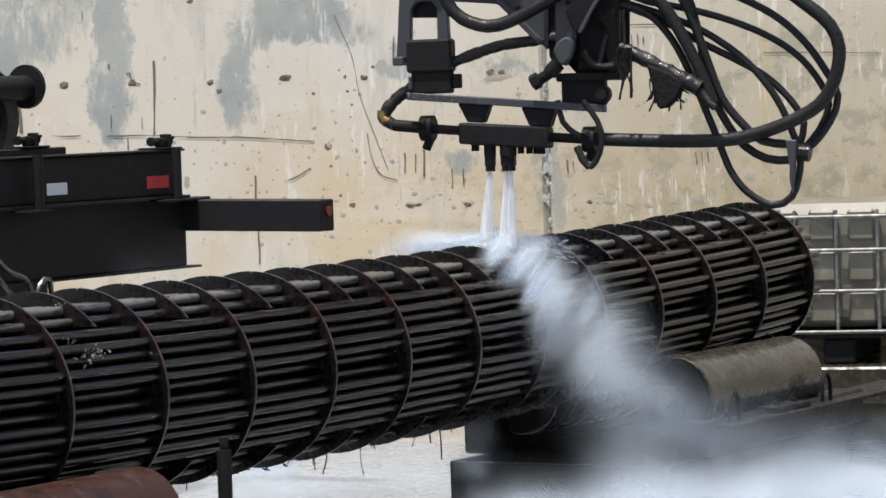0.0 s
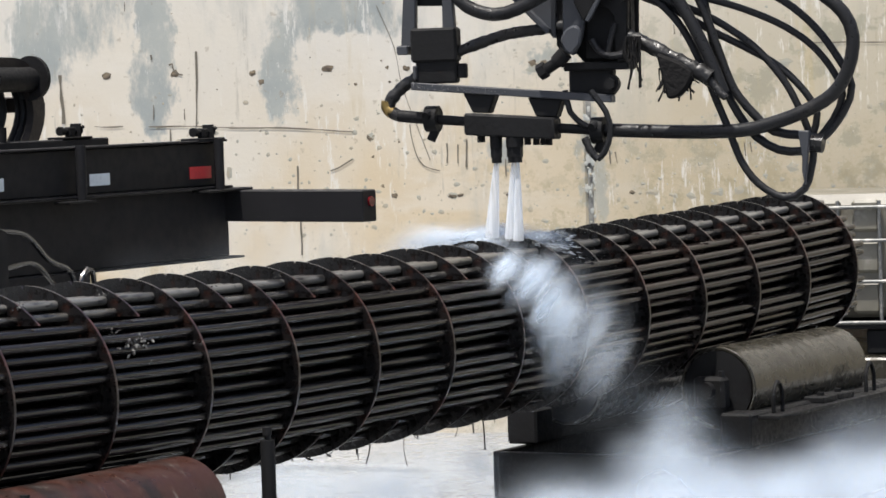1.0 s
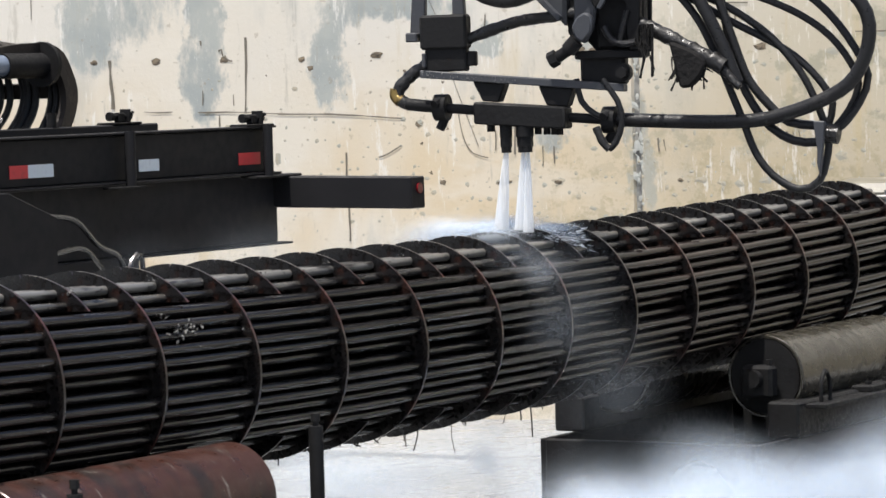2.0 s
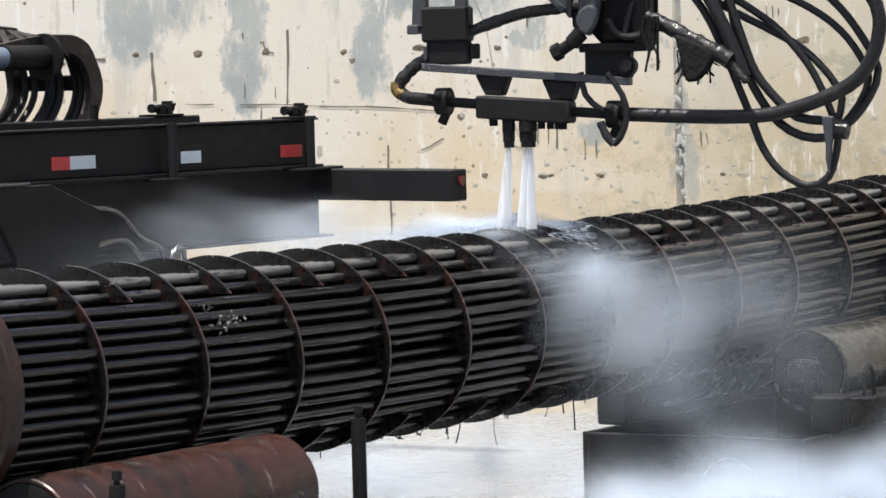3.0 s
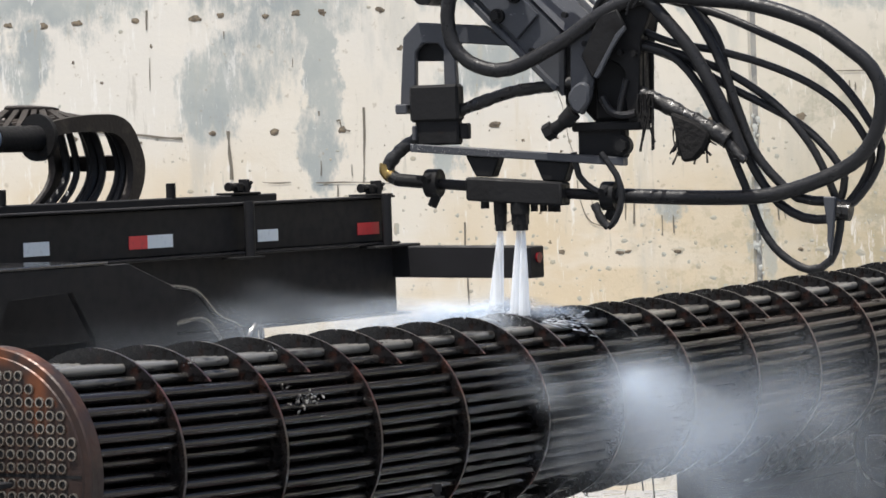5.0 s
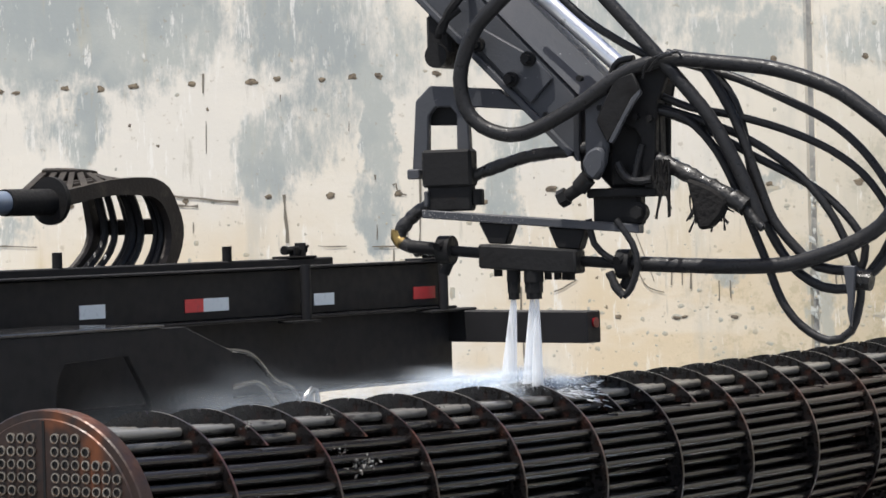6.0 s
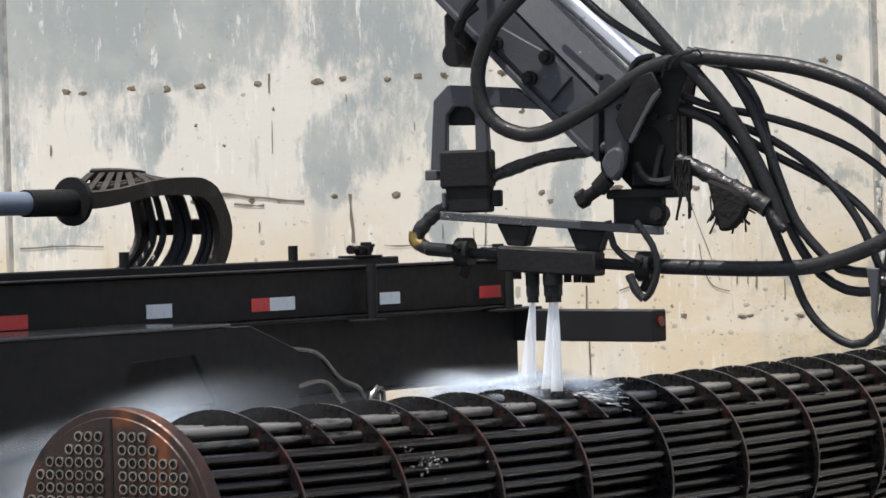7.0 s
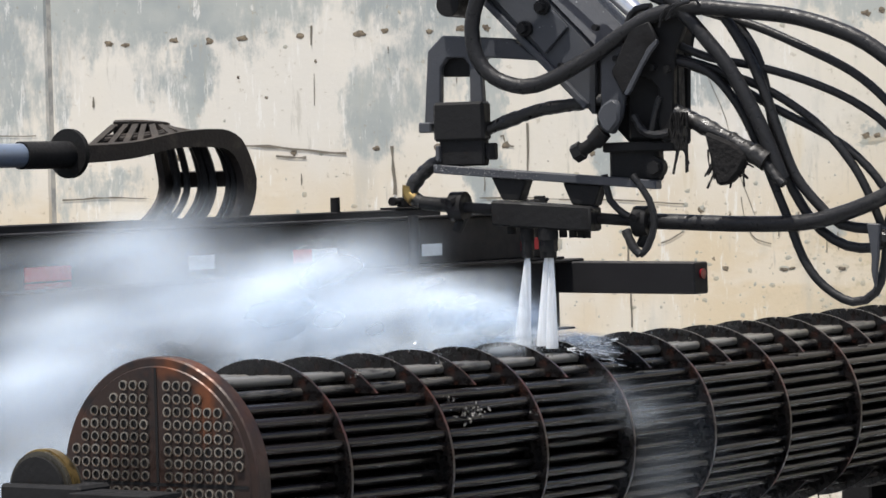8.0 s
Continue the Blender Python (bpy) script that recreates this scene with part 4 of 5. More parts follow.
sweep(bm, [(-.215, -.01, 1.29), (-.19, -.03, 1.33), (-.14, -.02, 1.37)], .012, 8)
part("shackle", bm, BLACKSTEEL, arm)
# knuckle at the boom's foot
# recessed web of the grey boom, coloured black for its shade
bm = B()
plate(bm, [(.203, .885), (.203, 1.118), (.262, 1.10), (.262, .86), (.225, .855)], .05, .07, .004)
part("shaded_web", bm, BLACKSTEEL, arm)
bm = B()
plate(bm, [(.248, .862), (.25, 1.088), (.313, 1.128), (.345, 1.135), (.30, 1.03), (.322, .958), (.312, .90), (.285, .85)], -.022, .0, .005)
part("knuckle_cheek", bm, GREYPAINT, arm)
bm = B()
plate(bm, [(.385, 1.16), (.469, 1.211), (.532, 1.208), (.497, 1.129), (.468, 1.066), (.46, .824), (.425, .824), (.415, .90), (.418, .97), (.40, .995), (.36, 1.01)], -.01, .02, .005)
part("knuckle_horn", bm, BLACKSTEEL, arm)
bm = B()
plate(bm, [(.357, 1.141), (.413, 1.158), (.437, 1.106), (.356, .988), (.329, .957), (.296, 1.023)], -.05, -.034, .004)
part("guard_fin", bm, BLACKSTEEL, arm)
bm = B()
plate(bm, [(.338, .962), (.346, .975), (.383, 1.035), (.413, 1.085), (.44, 1.108), (.442, 1.096), (.42, 1.07), (.392, 1.028), (.36, .97), (.348, .955)], -.062, -.046, .002)
part("guard_bar", bm, GREYPAINT, arm)
bm = B()
sweep(bm, [(.345, -.012, .90), (.37, -.014, .86), (.41, -.014, .845), (.45, -.012, .85)], .012, 8)
sweep(bm, [(.395, -.012, .84), (.41, -.016, .90), (.425, -.014, .95)], .010, 8)
part("inner_hose", bm, RUBBER, arm)
for x, z in ((.41, 1.03), (.452, 1.025), (.30, 1.06), (.114, 1.047), (.222, 1.15)):
    bm = B()
    rod(bm, (x, -.03 if x > .25 else .008, z), (x, .03, z), .009, 10)
    part("pin_head", bm, BLACKSTEEL, arm)
bm = B()
plate(bm, [(.22, .95), (.27, 1.10), (.36, 1.165), (.50, 1.17), (.475, 1.05), (.468, .82), (.39, .80), (.30, .81), (.235, .88)], .085, .10, .005)
part("knuckle_cheek", bm, BLACKSTEEL, arm)
bm = B()
box(bm, (.31, .02, .83), (.465, .08, 1.12), .01)
part("knuckle_core", bm, BLACKSTEEL, arm)
bm = B()
plate(bm, [(.249, .903), (.267, .935), (.298, .95), (.32, .936), (.318, .885), (.286, .85), (.26, .867)], -.055, -.03, .008)
part("pin_plate", bm, GREYPAINT, arm)
bm = B()
rod(bm, (.175, -.02, .80), (.235, -.02, .835), .019, 12)
rod(bm, (.165, -.02, .798), (.19, -.02, .81), .027, 6)
rod(bm, (.23, -.03, .83), (.26, -.03, .86), .026, 12)
part("elbow_fitting", bm, BLACKSTEEL, arm)
bm = B()
box(bm, (.25, .02, .715), (.40, .07, .815), .01)
box(bm, (.24, .0, .80), (.46, .09, .828), .005)
part("slew_block", bm, BLACKSTEEL, arm)
bm = B()
rod(bm, (.395, -.0, .755), (.395, .03, .755), .030, 20)
rod(bm, (.40, -.02, .755), (.40, .005, .755), .019, 6)
part("pivot_bolt", bm, BLACKSTEEL, arm)
# hanging bracket
bm = B()
OUT = [(-.331, .890), (-.315, 1.105), (-.267, 1.149), (-.043, 1.131), (.06, 1.05), (.03, 1.066), (-.125, 1.080), (-.145, 1.06), (-.140, .94), (-.183, .94), (-.182, 1.06), (-.20, 1.083), (-.25, 1.085), (-.273, 1.06), (-.277, .95), (-.283, .885)]
plate(bm, OUT, .03, .055, .004)
part("bracket", bm, GREYPAINT, arm)
bm = B()
plate(bm, [(-.29, 1.032), (-.29, 1.09), (-.165, 1.085), (-.165, 1.028)], .06, .09, .003)
part("rear_bracket", bm, BLACKSTEEL, arm)
bm = B()
box(bm, (-.335, .0, .872), (-.295, .05, .902), .004)
part("bracket_foot", bm, GREYPAINT, arm)
bm = B()
box(bm, (-.283, -.01, .845), (-.122, .045, .957), .008)
box(bm, (-.27, -.0, .774), (-.128, .04, .85), .006)
box(bm, (-.128, .01, .79), (-.098, .035, .838), .004)
part("swivel_block", bm, BLACKSTEEL, arm)
bm = B()
box(bm, (-.274, -.016, .79), (-.262, .05, .835), .003)
part("block_plate", bm, GREYPAINT, arm)
# tool bar
bm = B()
plate(bm, [(-.284, .781), (.405, .720), (.405, .695), (-.284, .756)], -.012, .032, .003)
part("tool_bar", bm, GREYPAINT, arm, "grey steel tool bar beaded with water")
for o in ([(-.107, .74), (.004, .732), (-.02, .672), (-.075, .676)], [(.115, .72), (.233, .71), (.212, .652), (.142, .658)]):
    bm = B()
    plate(bm, o, .0, .05, .004)
    part("gusset", bm, BLACKSTEEL, arm)
bm = B()
plate(bm, [(-.097, .675), (.212, .652), (.212, .582), (.10, .588), (-.097, .604)], -.03, .05, .006)
man = part("manifold", bm, BLACKSTEEL, arm, "black nozzle manifold block")
for x, z, r in ((-.055, .60, .014), (.105, .588, .012), (.135, .587, .012), (.16, .586, .012), (.178, .585, .012)):
    bm = B()
    rod(bm, (x, .02, z - .022), (x, .02, z + .005), r, 8)
    part("port_plug", bm, BLACKSTEEL, man)
for x, r in ((.003, .019), (.067, .027)):
    bm = B()
    rod(bm, (x, .0, .56), (x, .0, .60), r * 1.08, 12)
    rod(bm, (x, .0, .528), (x, .0, .562), r, 6)
    rod(bm, (x, .0, .51), (x, .0, .530), r * .86, 16)
    part("nozzle", bm, BLACKSTEEL, arm, "black steel spray nozzle")
# pipework either side of the manifold
bm = B()
rod(bm, (-.237, .03, .659), (-.09, .03, .646), .016, 16)
rod(bm, (-.345, .03, .672), (-.24, .03, .661), .02, 16)
part("feed_pipe", bm, BLACKSTEEL, arm)
bm = B()
sweep(bm, [(-.278, .05, .798), (-.33, .04, .768), (-.372, .03, .722), (-.372, .03, .69), (-.345, .03, .672)], .021, 12, .12, .012)
part("feed_elbow", bm, TAPED, arm)
bm = B()
sweep(bm, [(-.381, .03, .722), (-.383, .03, .700), (-.366, .03, .682)], .0225, 12, 0, .008)
part("brass_elbow", bm, BRASS, arm, "tarnished brass elbow")
for x, z in ((-.226, .659), (.345, .607)):
    bm = B()
    rod(bm, (x - .02, .03, z), (x + .022, .03, z), .043, 20)
    rod(bm, (x - .008, .03, z - .07), (x + .012, .03, z - .03), .016, 8)
    rod(bm, (x - .008, -.02, z + .01), (x + .008, .03, z + .03), .014, 8)
    part("hammer_union", bm, BLACKSTEEL, arm)
bm = B()
rod(bm, (.205, .03, .618), (.33, .03, .608), .016, 16)
part("feed_pipe", bm, BLACKSTEEL, arm)


def hose(pts, r, y=0.0, y2=None, mat=RUBBER, name="hose", wobble=0.0, label="", step=.03):
    y2 = y if y2 is None else y2
    bm = B()
    n = len(pts) - 1
    sweep(bm, [(x, y + (y2 - y) * i / n, z) for i, (x, z) in enumerate(pts)], r, 12, wobble, step)
    return part(name, bm, mat, arm, label)


hose([(-.24, .838), (-.184, .859), (-.137, .874), (-.062, .9), (.035, .927), (.121, .937), (.207, .946), (.3, .95)], .019, .02, .06, TAPED, "taped_hose", .1, "hose wrapped in wet black tape", .012)
hose([(.42, .925), (.447, .913), (.537, .87), (.643, .818), (.70, .785)], .023, .03, -.02, TAPED, "taped_hose", .16, "hose wrapped in wet black tape", .012)
hose([(.695, .79), (.739, .763)], .029, -.02, -.02, TAPED, "hose_end", .08, step=.01)
hose([(.735, .76), (.765, .722), (.79, .70)], .014, -.02, -.03, TAPED, "hose_tail", .2, step=.01)
hose([(.074, 1.43), (-.001, 1.369), (-.067, 1.307), (-.106, 1.235), (-.125, 1.162), (-.114, 1.079), (-.063, 1.02), (.025, .991), (.104, 1.006), (.184, 1.043), (.255, 1.081), (.325, 1.127), (.412, 1.171), (.498, 1.19),
      (.565, 1.189), (.666, 1.176), (.833, 1.15), (.996, 1.091), (1.104, 1.016), (1.17, .955), (1.198, .88), (1.18, .781), (1.126, .701), (1.031, .649), (.917, .612), (.822, .595), (.651, .594), (.37, .607)],
     .0222, -.075, .03, label="thick black high pressure hose")
hose([(.20, 1.53), (.261, 1.454), (.319, 1.386), (.41, 1.285), (.5, 1.184), (.557, 1.117), (.63, 1.026), (.685, .929), (.731, .832), (.765, .743), (.775, .715)], .0205, -.04, 0)
hose([(.455, 1.05), (.556, 1.014), (.638, .923), (.702, .793), (.74, .696), (.778, .599), (.817, .495), (.872, .422), (.953, .377), (1.019, .404), (1.047, .491), (1.052, .562)], .0125, .02, .05)
hose([(.50, 1.21), (.553, 1.19), (.61, 1.164), (.681, 1.049), (.718, .96), (.758, .839), (.8, .726), (.862, .645), (.925, .588), (1.006, .575), (1.04, .57)], .0145, .0, .05)
hose([(.51, 1.21), (.568, 1.195), (.625, 1.156), (.689, 1.065), (.719, .952), (.74, .839), (.769, .727), (.808, .646), (.863, .573), (.936, .529), (1.009, .523), (1.045, .54)], .014, .03, .06)
hose([(.49, 1.195), (.524, 1.187), (.608, 1.161), (.708, 1.128), (.84, 1.067), (.97, .998), (1.065, .916), (1.135, .82), (1.18, .726), (1.152, .645), (1.094, .573), (1.047, .55)], .0125, .03, .05)
hose([(.40, 1.115), (.435, 1.104), (.553, 1.054), (.688, 1.025), (.837, .979), (.968, .919), (1.063, .848), (1.125, .764), (1.148, .699), (1.112, .618), (1.063, .561)], .0115, .03, .06)
hose([(.40, 1.075), (.434, 1.065), (.569, 1.021), (.703, .968), (.801, .909), (.882, .843), (.961, .745), (1.006, .657), (1.039, .569)], .012, .03, .06)
hose([(.40, 1.065), (.435, 1.056), (.596, .989), (.729, .912), (.844, .852), (.942, .793), (1.022, .712), (1.06, .64), (1.042, .569)], .012, .05, .07)
hose([(.09, 1.47), (.158, 1.411), (.251, 1.325), (.352, 1.256), (.435, 1.211), (.51, 1.187)], .012, -.02, .0)
hose([(.315, 1.125), (.325, 1.165), (.352, 1.195), (.40, 1.20)], .010, .02, .0)
hose([(.245, .74), (.258, .668), (.30, .627), (.33, .615)], .010, .0, .02)
hose([(.335, .735), (.383, .668), (.398, .60), (.375, .535), (.352, .515)], .010, -.01, -.01)
hose([(.31, .585), (.33, .54), (.352, .515)], .013, -.01, -.01, TAPED, "hose_tail", .1, step=.01)
# bunched cable tie and strap where the hoses meet
bm = B()
rod(bm, (1.02, .04, .555), (1.085, .04, .545), .03, 10)
part("hose_clamp", bm, TAPED, arm)
bm = B()
plate(bm, [(1.012, .59), (1.05, .588), (1.042, .50), (1.036, .45), (1.031, .415), (1.022, .46), (1.024, .50)], -.0, .02, .003)
part("strap_end", bm, GREYPAINT, arm, "grey strap hanging from the hoses")
bm = B()
sweep(bm, [(.46, -.04, 1.16), (.50, -.06, 1.195), (.54, -.06, 1.205)], .005, 6)
sweep(bm, [(.44, -.04, 1.14), (.47, -.06, 1.19), (.555, -.05, 1.21), (.56, -.03, 1.17)], .004, 6)
part("cable_tie", bm, RUBBER, arm)


def rag(cx, cz, w, h, n, seed):
    r = random.Random(seed)
    bm = B()
    for k in range(n):
        x = cx + w * (k / (n - 1) - .5)
        l = h * r.uniform(.45, 1)
        sweep(bm, [(x, -.03 + r.uniform(-.01, .01), cz), (x + r.gauss(0, .006), -.03, cz - l * .5), (x + r.gauss(0, .012), -.03, cz - l)], r.uniform(.0025, .005), 5, .3)
    return bm


tagged(part("frayed_cloth", rag(.49, .905, .045, .17, 9, 3), RAG, arm, "frayed black cloth strands"), kind="stuff")
tagged(part("frayed_cloth", rag(.625, .80, .10, .11, 26, 4), RAG, arm, "frayed black cloth strands"), kind="stuff")
bm = B()
plate(bm, [(.565, .85), (.64, .82), (.69, .785), (.67, .74), (.635, .705), (.60, .70), (.59, .74)], -.045, .0, .008)
part("frayed_rag", bm, RAG, arm, "torn black cloth flap")

# ---------------------------------------------------------------- caged tank by the wall
cage = thing("caged_tank", WALL @ pose(2.55, -1.15, 0), "dirty translucent plastic tank in a galvanised cage", "tank")
W_, Z0, Z1 = 1.15, .62, 1.185
bm = B()
box(bm, (.04, .03, Z0 + .02), (W_ - .04, 1.0, Z1 + .03), .05)
part("tank_body", bm, TANKPLASTIC, cage)
for i in range(6):
    for k in range(3):
        x0, z0 = .07 + i * .18, Z0 + .04 + k * .19
        bm = B()
        box(bm, (x0 + .015, .012, z0), (x0 + .145, .05, z0 + .15), .015)
        part("tank_bulge", bm, TANKPLASTIC, cage)
for z in (Z0, Z0 + .19, Z0 + .38, Z1 - .03):
    bm = B()
    for y in (0.0, 1.02):
        rod(bm, (0, y, z), (W_, y, z), .009, 10)
    for x in (0, W_):
        rod(bm, (x, 0, z), (x, 1.02, z), .009, 10)
    part("cage_hoop", bm, GALV, cage)
for i in range(7):
    x = i * W_ / 6
    bm = B()
    rod(bm, (x, .006, Z0), (x, .006, Z1), .009, 10)
    part("cage_bar", bm, GALV, cage)
bm = B()
box(bm, (0, 0, Z0 - .03), (W_, 1.0, Z0 - .012), .004)
for x in (.0, .5, 1.0):
    box(bm, (x, .02, Z0 - .15), (x + .15, 1.0, Z0 - .031), .01)
part("pallet", bm, BLACKSTEEL, cage)
skid = thing("steel_skid", WALL @ pose(2.35, -1.3, 0), "low wet grey steel skid under the tank", "platform")
bm = B()
box(bm, (0, 0, .30), (2.2, 1.29, Z0 - .152), .01)
part("platform", bm, OLIVEROLL, skid)
for x in (.02, 2.08):
    bm = B()
    box(bm, (x, .02, 0), (x + .1, 1.2, .299), .006)
    part("bearer", bm, BLACKSTEEL, skid)

# ---------------------------------------------------------------- water
def jet(x0, z0, x1, z1, r0, r1):
    bm = B()
    n, seg = 14, 14
    rings = []
    for i in range(n + 1):
        t = i / n
        r = r0 + (r1 - r0) * t ** .8
        rings.append([bm.verts.new((x0 + (x1 - x0) * t + r * math.cos(a * math.tau / seg), r * math.sin(a * math.tau / seg), z0 + (z1 - z0) * t)) for a in range(seg)])
    for u, v in zip(rings, rings[1:]):
        for k in range(seg):
            bm.faces.new((u[k], u[(k + 1) % seg], v[(k + 1) % seg], v[k]))
    me = to_mesh("water_jet", bm, JETWATER, 80)
    ob = new("water_jet", me)
    ob.matrix_basis = arm.matrix_basis.copy()
    return tagged(ob, "narrow white high pressure water jet below a nozzle", "water jet", "water jets")


JETS = [jet(.002, .515, -.022, .265, .007, .024), jet(.060, .512, .040, .262, .006, .017), jet(.075, .512, .070, .255, .006, .018)]


def droplets(name, clumps, size, label, seed, mat=MIST):
    """A cloud of fine drops. clumps: (count, centre, spread, shear) in the bundle's directions; denser towards each centre."""
    r = np.random.default_rng(seed)
    base = np.array([(1, 0, 0), (-1, 0, 0), (0, 1, 0), (0, -1, 0), (0, 0, 1), (0, 0, -1)], float)
    tri = np.array([(0, 2, 4), (2, 1, 4), (1, 3, 4), (3, 0, 4), (2, 0, 5), (1, 2, 5), (3, 1, 5), (0, 3, 5)])
    pts = []
    for count, c, s, shear in clumps:
        p = r.normal(0, 1, (count, 3))
        p *= (r.uniform(.3, 1.25, (count, 1)))
        q = p * np.array(s)
        q += np.outer(p[:, 0] * s[0], np.array(shear))
        q += .25 * np.array(s) * np.sin(3.1 * p[:, [1, 2, 0]] + seed)
        pts.append(q + np.array(c))
    pts = np.concatenate(pts)
    m = len(pts)
    rad = size * r.uniform(.45, 1.25, (m, 1, 1))
    v = (pts[:, None, :] + base[None] * rad).reshape(-1, 3)
    f = (tri[None] + 6 * np.arange(m)[:, None, None]).reshape(-1)
    me = bpy.data.meshes.new(name)
    me.vertices.add(len(v))
    me.vertices.foreach_set("co", v.ravel())
    me.loops.add(len(f))
    me.loops.foreach_set("vertex_index", f.astype(np.int32))
    k = len(f) // 3
    me.polygons.add(k)
    me.polygons.foreach_set("loop_start", np.arange(0, 3 * k, 3, dtype=np.int32))
    me.polygons.foreach_set("use_smooth", np.ones(k, bool))
    me.update(calc_edges=True)
    me.materials.append(mat)
    ob = new(name, me)
    ob.matrix_basis = MB.copy()
    return tagged(ob, label, "mist", "", "stuff")



def veil(name, clumps, label, seed, drift=None):
    """A bank of thin mist: many soft lens-shaped puffs. clumps: (count, centre, spread, radius, thickness) in the bundle's directions."""
    r = random.Random(seed)
    bm = B()
    lay = bm.verts.layers.float.new("thickness")
    n, m = 20, 8
    for count, c, s, rad, thick in clumps:
        for _ in range(count):
            p = Vector([c[i] + s[i] * max(-1.6, min(1.6, r.gauss(0, 1))) for i in range(3)])
            R = rad * r.uniform(.8, 1.6)
            flat = r.uniform(.55, .9)
            turn = (Vector((.842, .539, 0)) + Vector((r.gauss(0, .25), r.gauss(0, .25), r.gauss(0, .2)))).to_track_quat("Z", "Y").to_matrix()
            roll = r.uniform(-.5, .5)
            if drift is not None:
                roll, flat = drift + r.gauss(0, .1), r.uniform(.24, .5)
            th = thick * r.uniform(.6, 1.3)
            for side in (-1, 1):
                mid = bm.verts.new(p + turn @ Vector((0, 0, side * R * .3)))
                mid[lay] = th
                last = None
                for j in range(1, m + 1):
                    q = j / m
                    ring = []
                    for k in range(n):
                        a = k * math.tau / n
                        w = Vector((math.cos(a) * q, math.sin(a) * q * flat))
                        w = Vector((w.x * math.cos(roll) - w.y * math.sin(roll), w.x * math.sin(roll) + w.y * math.cos(roll)))
                        v = bm.verts.new(p + turn @ Vector((w.x * R, w.y * R, side * R * .3 * (1 - q * q))))
                        v[lay] = th * (1 - q * q) ** 3
                        ring.append(v)
                    for k in range(n):
                        if last is None:
                            bm.faces.new((mid, ring[k], ring[(k + 1) % n]))
                        else:
                            bm.faces.new((last[k], ring[k], ring[(k + 1) % n], last[(k + 1) % n]))
                    last = ring
    me = bpy.data.meshes.new(name)
    bm.to_mesh(me)
    bm.free()
    me.polygons.foreach_set("use_smooth", [True] * len(me.polygons))
    me.materials.append(VEIL)
    ob = new(name, me)
    ob.matrix_basis = MB.copy()
    return tagged(ob, label, "mist", "", "stuff")




# water beads on the tool bar and the thick hose
bm = B()
r4 = random.Random(9)
for k in range(150):
    u = r4.uniform(-.27, .06) if k < 110 else r4.uniform(.45, .8)
    if k < 110:
        x, y, z = u, -.0125, .768 - .0872 * (u + .288) + r4.uniform(-.012, .013)
    else:
        x, y, z = u, .012, .592 + r4.uniform(-.012, .018)
    g = bmesh.ops.create_icosphere(bm, subdivisions=1, radius=r4.choice((.0009, .0013, .0019)))
    bmesh.ops.translate(bm, vec=(x, y, z), verts=g["verts"])
tagged(part("water_beads", bm, GALV, arm, "water beads"), kind="stuff")
def bundle_pose(x, y, z):
    return MB @ pose(x, y, z)


# splash where the jets strike; origin on the bundle's axis below the nozzles
splash = droplets("splash", [(1500, (.02, -.02, .29), (.07, .05, .02), (0, 0, 0)), (350, (.13, -.12, .27), (.09, .06, .03), (0, 0, -.3))], .001, "bright splash of white water on top of the tubes", 1)
def sparks(seed):
    """Short bright streaks of water thrown flat off the tubes."""
    r = random.Random(seed)
    bm = B()
    for k in range(70):
        a, l = r.uniform(-.5, .9), r.uniform(.010, .035)
        d = Vector((math.cos(a), -.5 - .3 * math.sin(a), r.uniform(-.35, .12))).normalized()
        p = Vector((.04, -.10, .268)) + d * r.uniform(.01, .17)
        rod(bm, p, p + d * l, r.uniform(.0007, .0016), 5, .0004)
    me = to_mesh("splash_streaks", bm, MIST, 60)
    ob = new("splash_streaks", me)
    ob.matrix_basis = MB.copy()
    return tagged(ob, "bright streaks of water flung off the tubes", "splash", "", "stuff")


streaks = sparks(12)
splash_veil = veil("splash_mist", [(10, (.0, .02, .29), (.07, .04, .015), .08, .7), (7, (.1, -.05, .27), (.08, .04, .02), .08, .4), (9, (.06, .12, .29), (.06, .02, .008), .1, .4), (9, (-.1, .2, .275), (.1, .03, .01), .14, .28)], "bright white spray around the jets", 21, .05)
curtain = veil("falling_water", [(7, (.0, .10, -.36), (.02, .03, .05), .07, .06), (8, (.0, .10, -.52), (.025, .03, .07), .08, .07), (8, (.0, .10, -.70), (.03, .03, .07), .09, .07)], "white water falling under the bundle", 2)
plume_top = veil("spray_plume", [(9, (-.50, -.32, .275), (.045, .02, .012), .07, .55), (10, (-.40, -.34, .215), (.045, .02, .03), .085, .45), (10, (-.29, -.35, .14), (.05, .03, .045), .105, .38), (9, (-.17, -.36, .06), (.055, .03, .055), .12, .30), (8, (-.05, -.37, -.03), (.06, .03, .06), .135, .22)], "white spray thrown off the bundle", 3, -.9)
plume_low = veil("spray_plume", [(9, (.06, -.40, -.12), (.07, .04, .06), .15, .20), (9, (.17, -.43, -.23), (.09, .05, .07), .17, .16), (8, (.30, -.48, -.34), (.12, .06, .07), .2, .13), (6, (.5, -.55, -.48), (.18, .1, .08), .25, .12)], "white spray falling before the bundle", 4)
thin_plume = veil("spray_plume", [(4, (-.36, -.34, .20), (.06, .03, .03), .1, .07), (5, (-.2, -.36, .02), (.08, .03, .08), .16, .035), (4, (.1, -.4, -.2), (.12, .04, .08), .2, .03)], "thin grey spray before the tubes", 14)
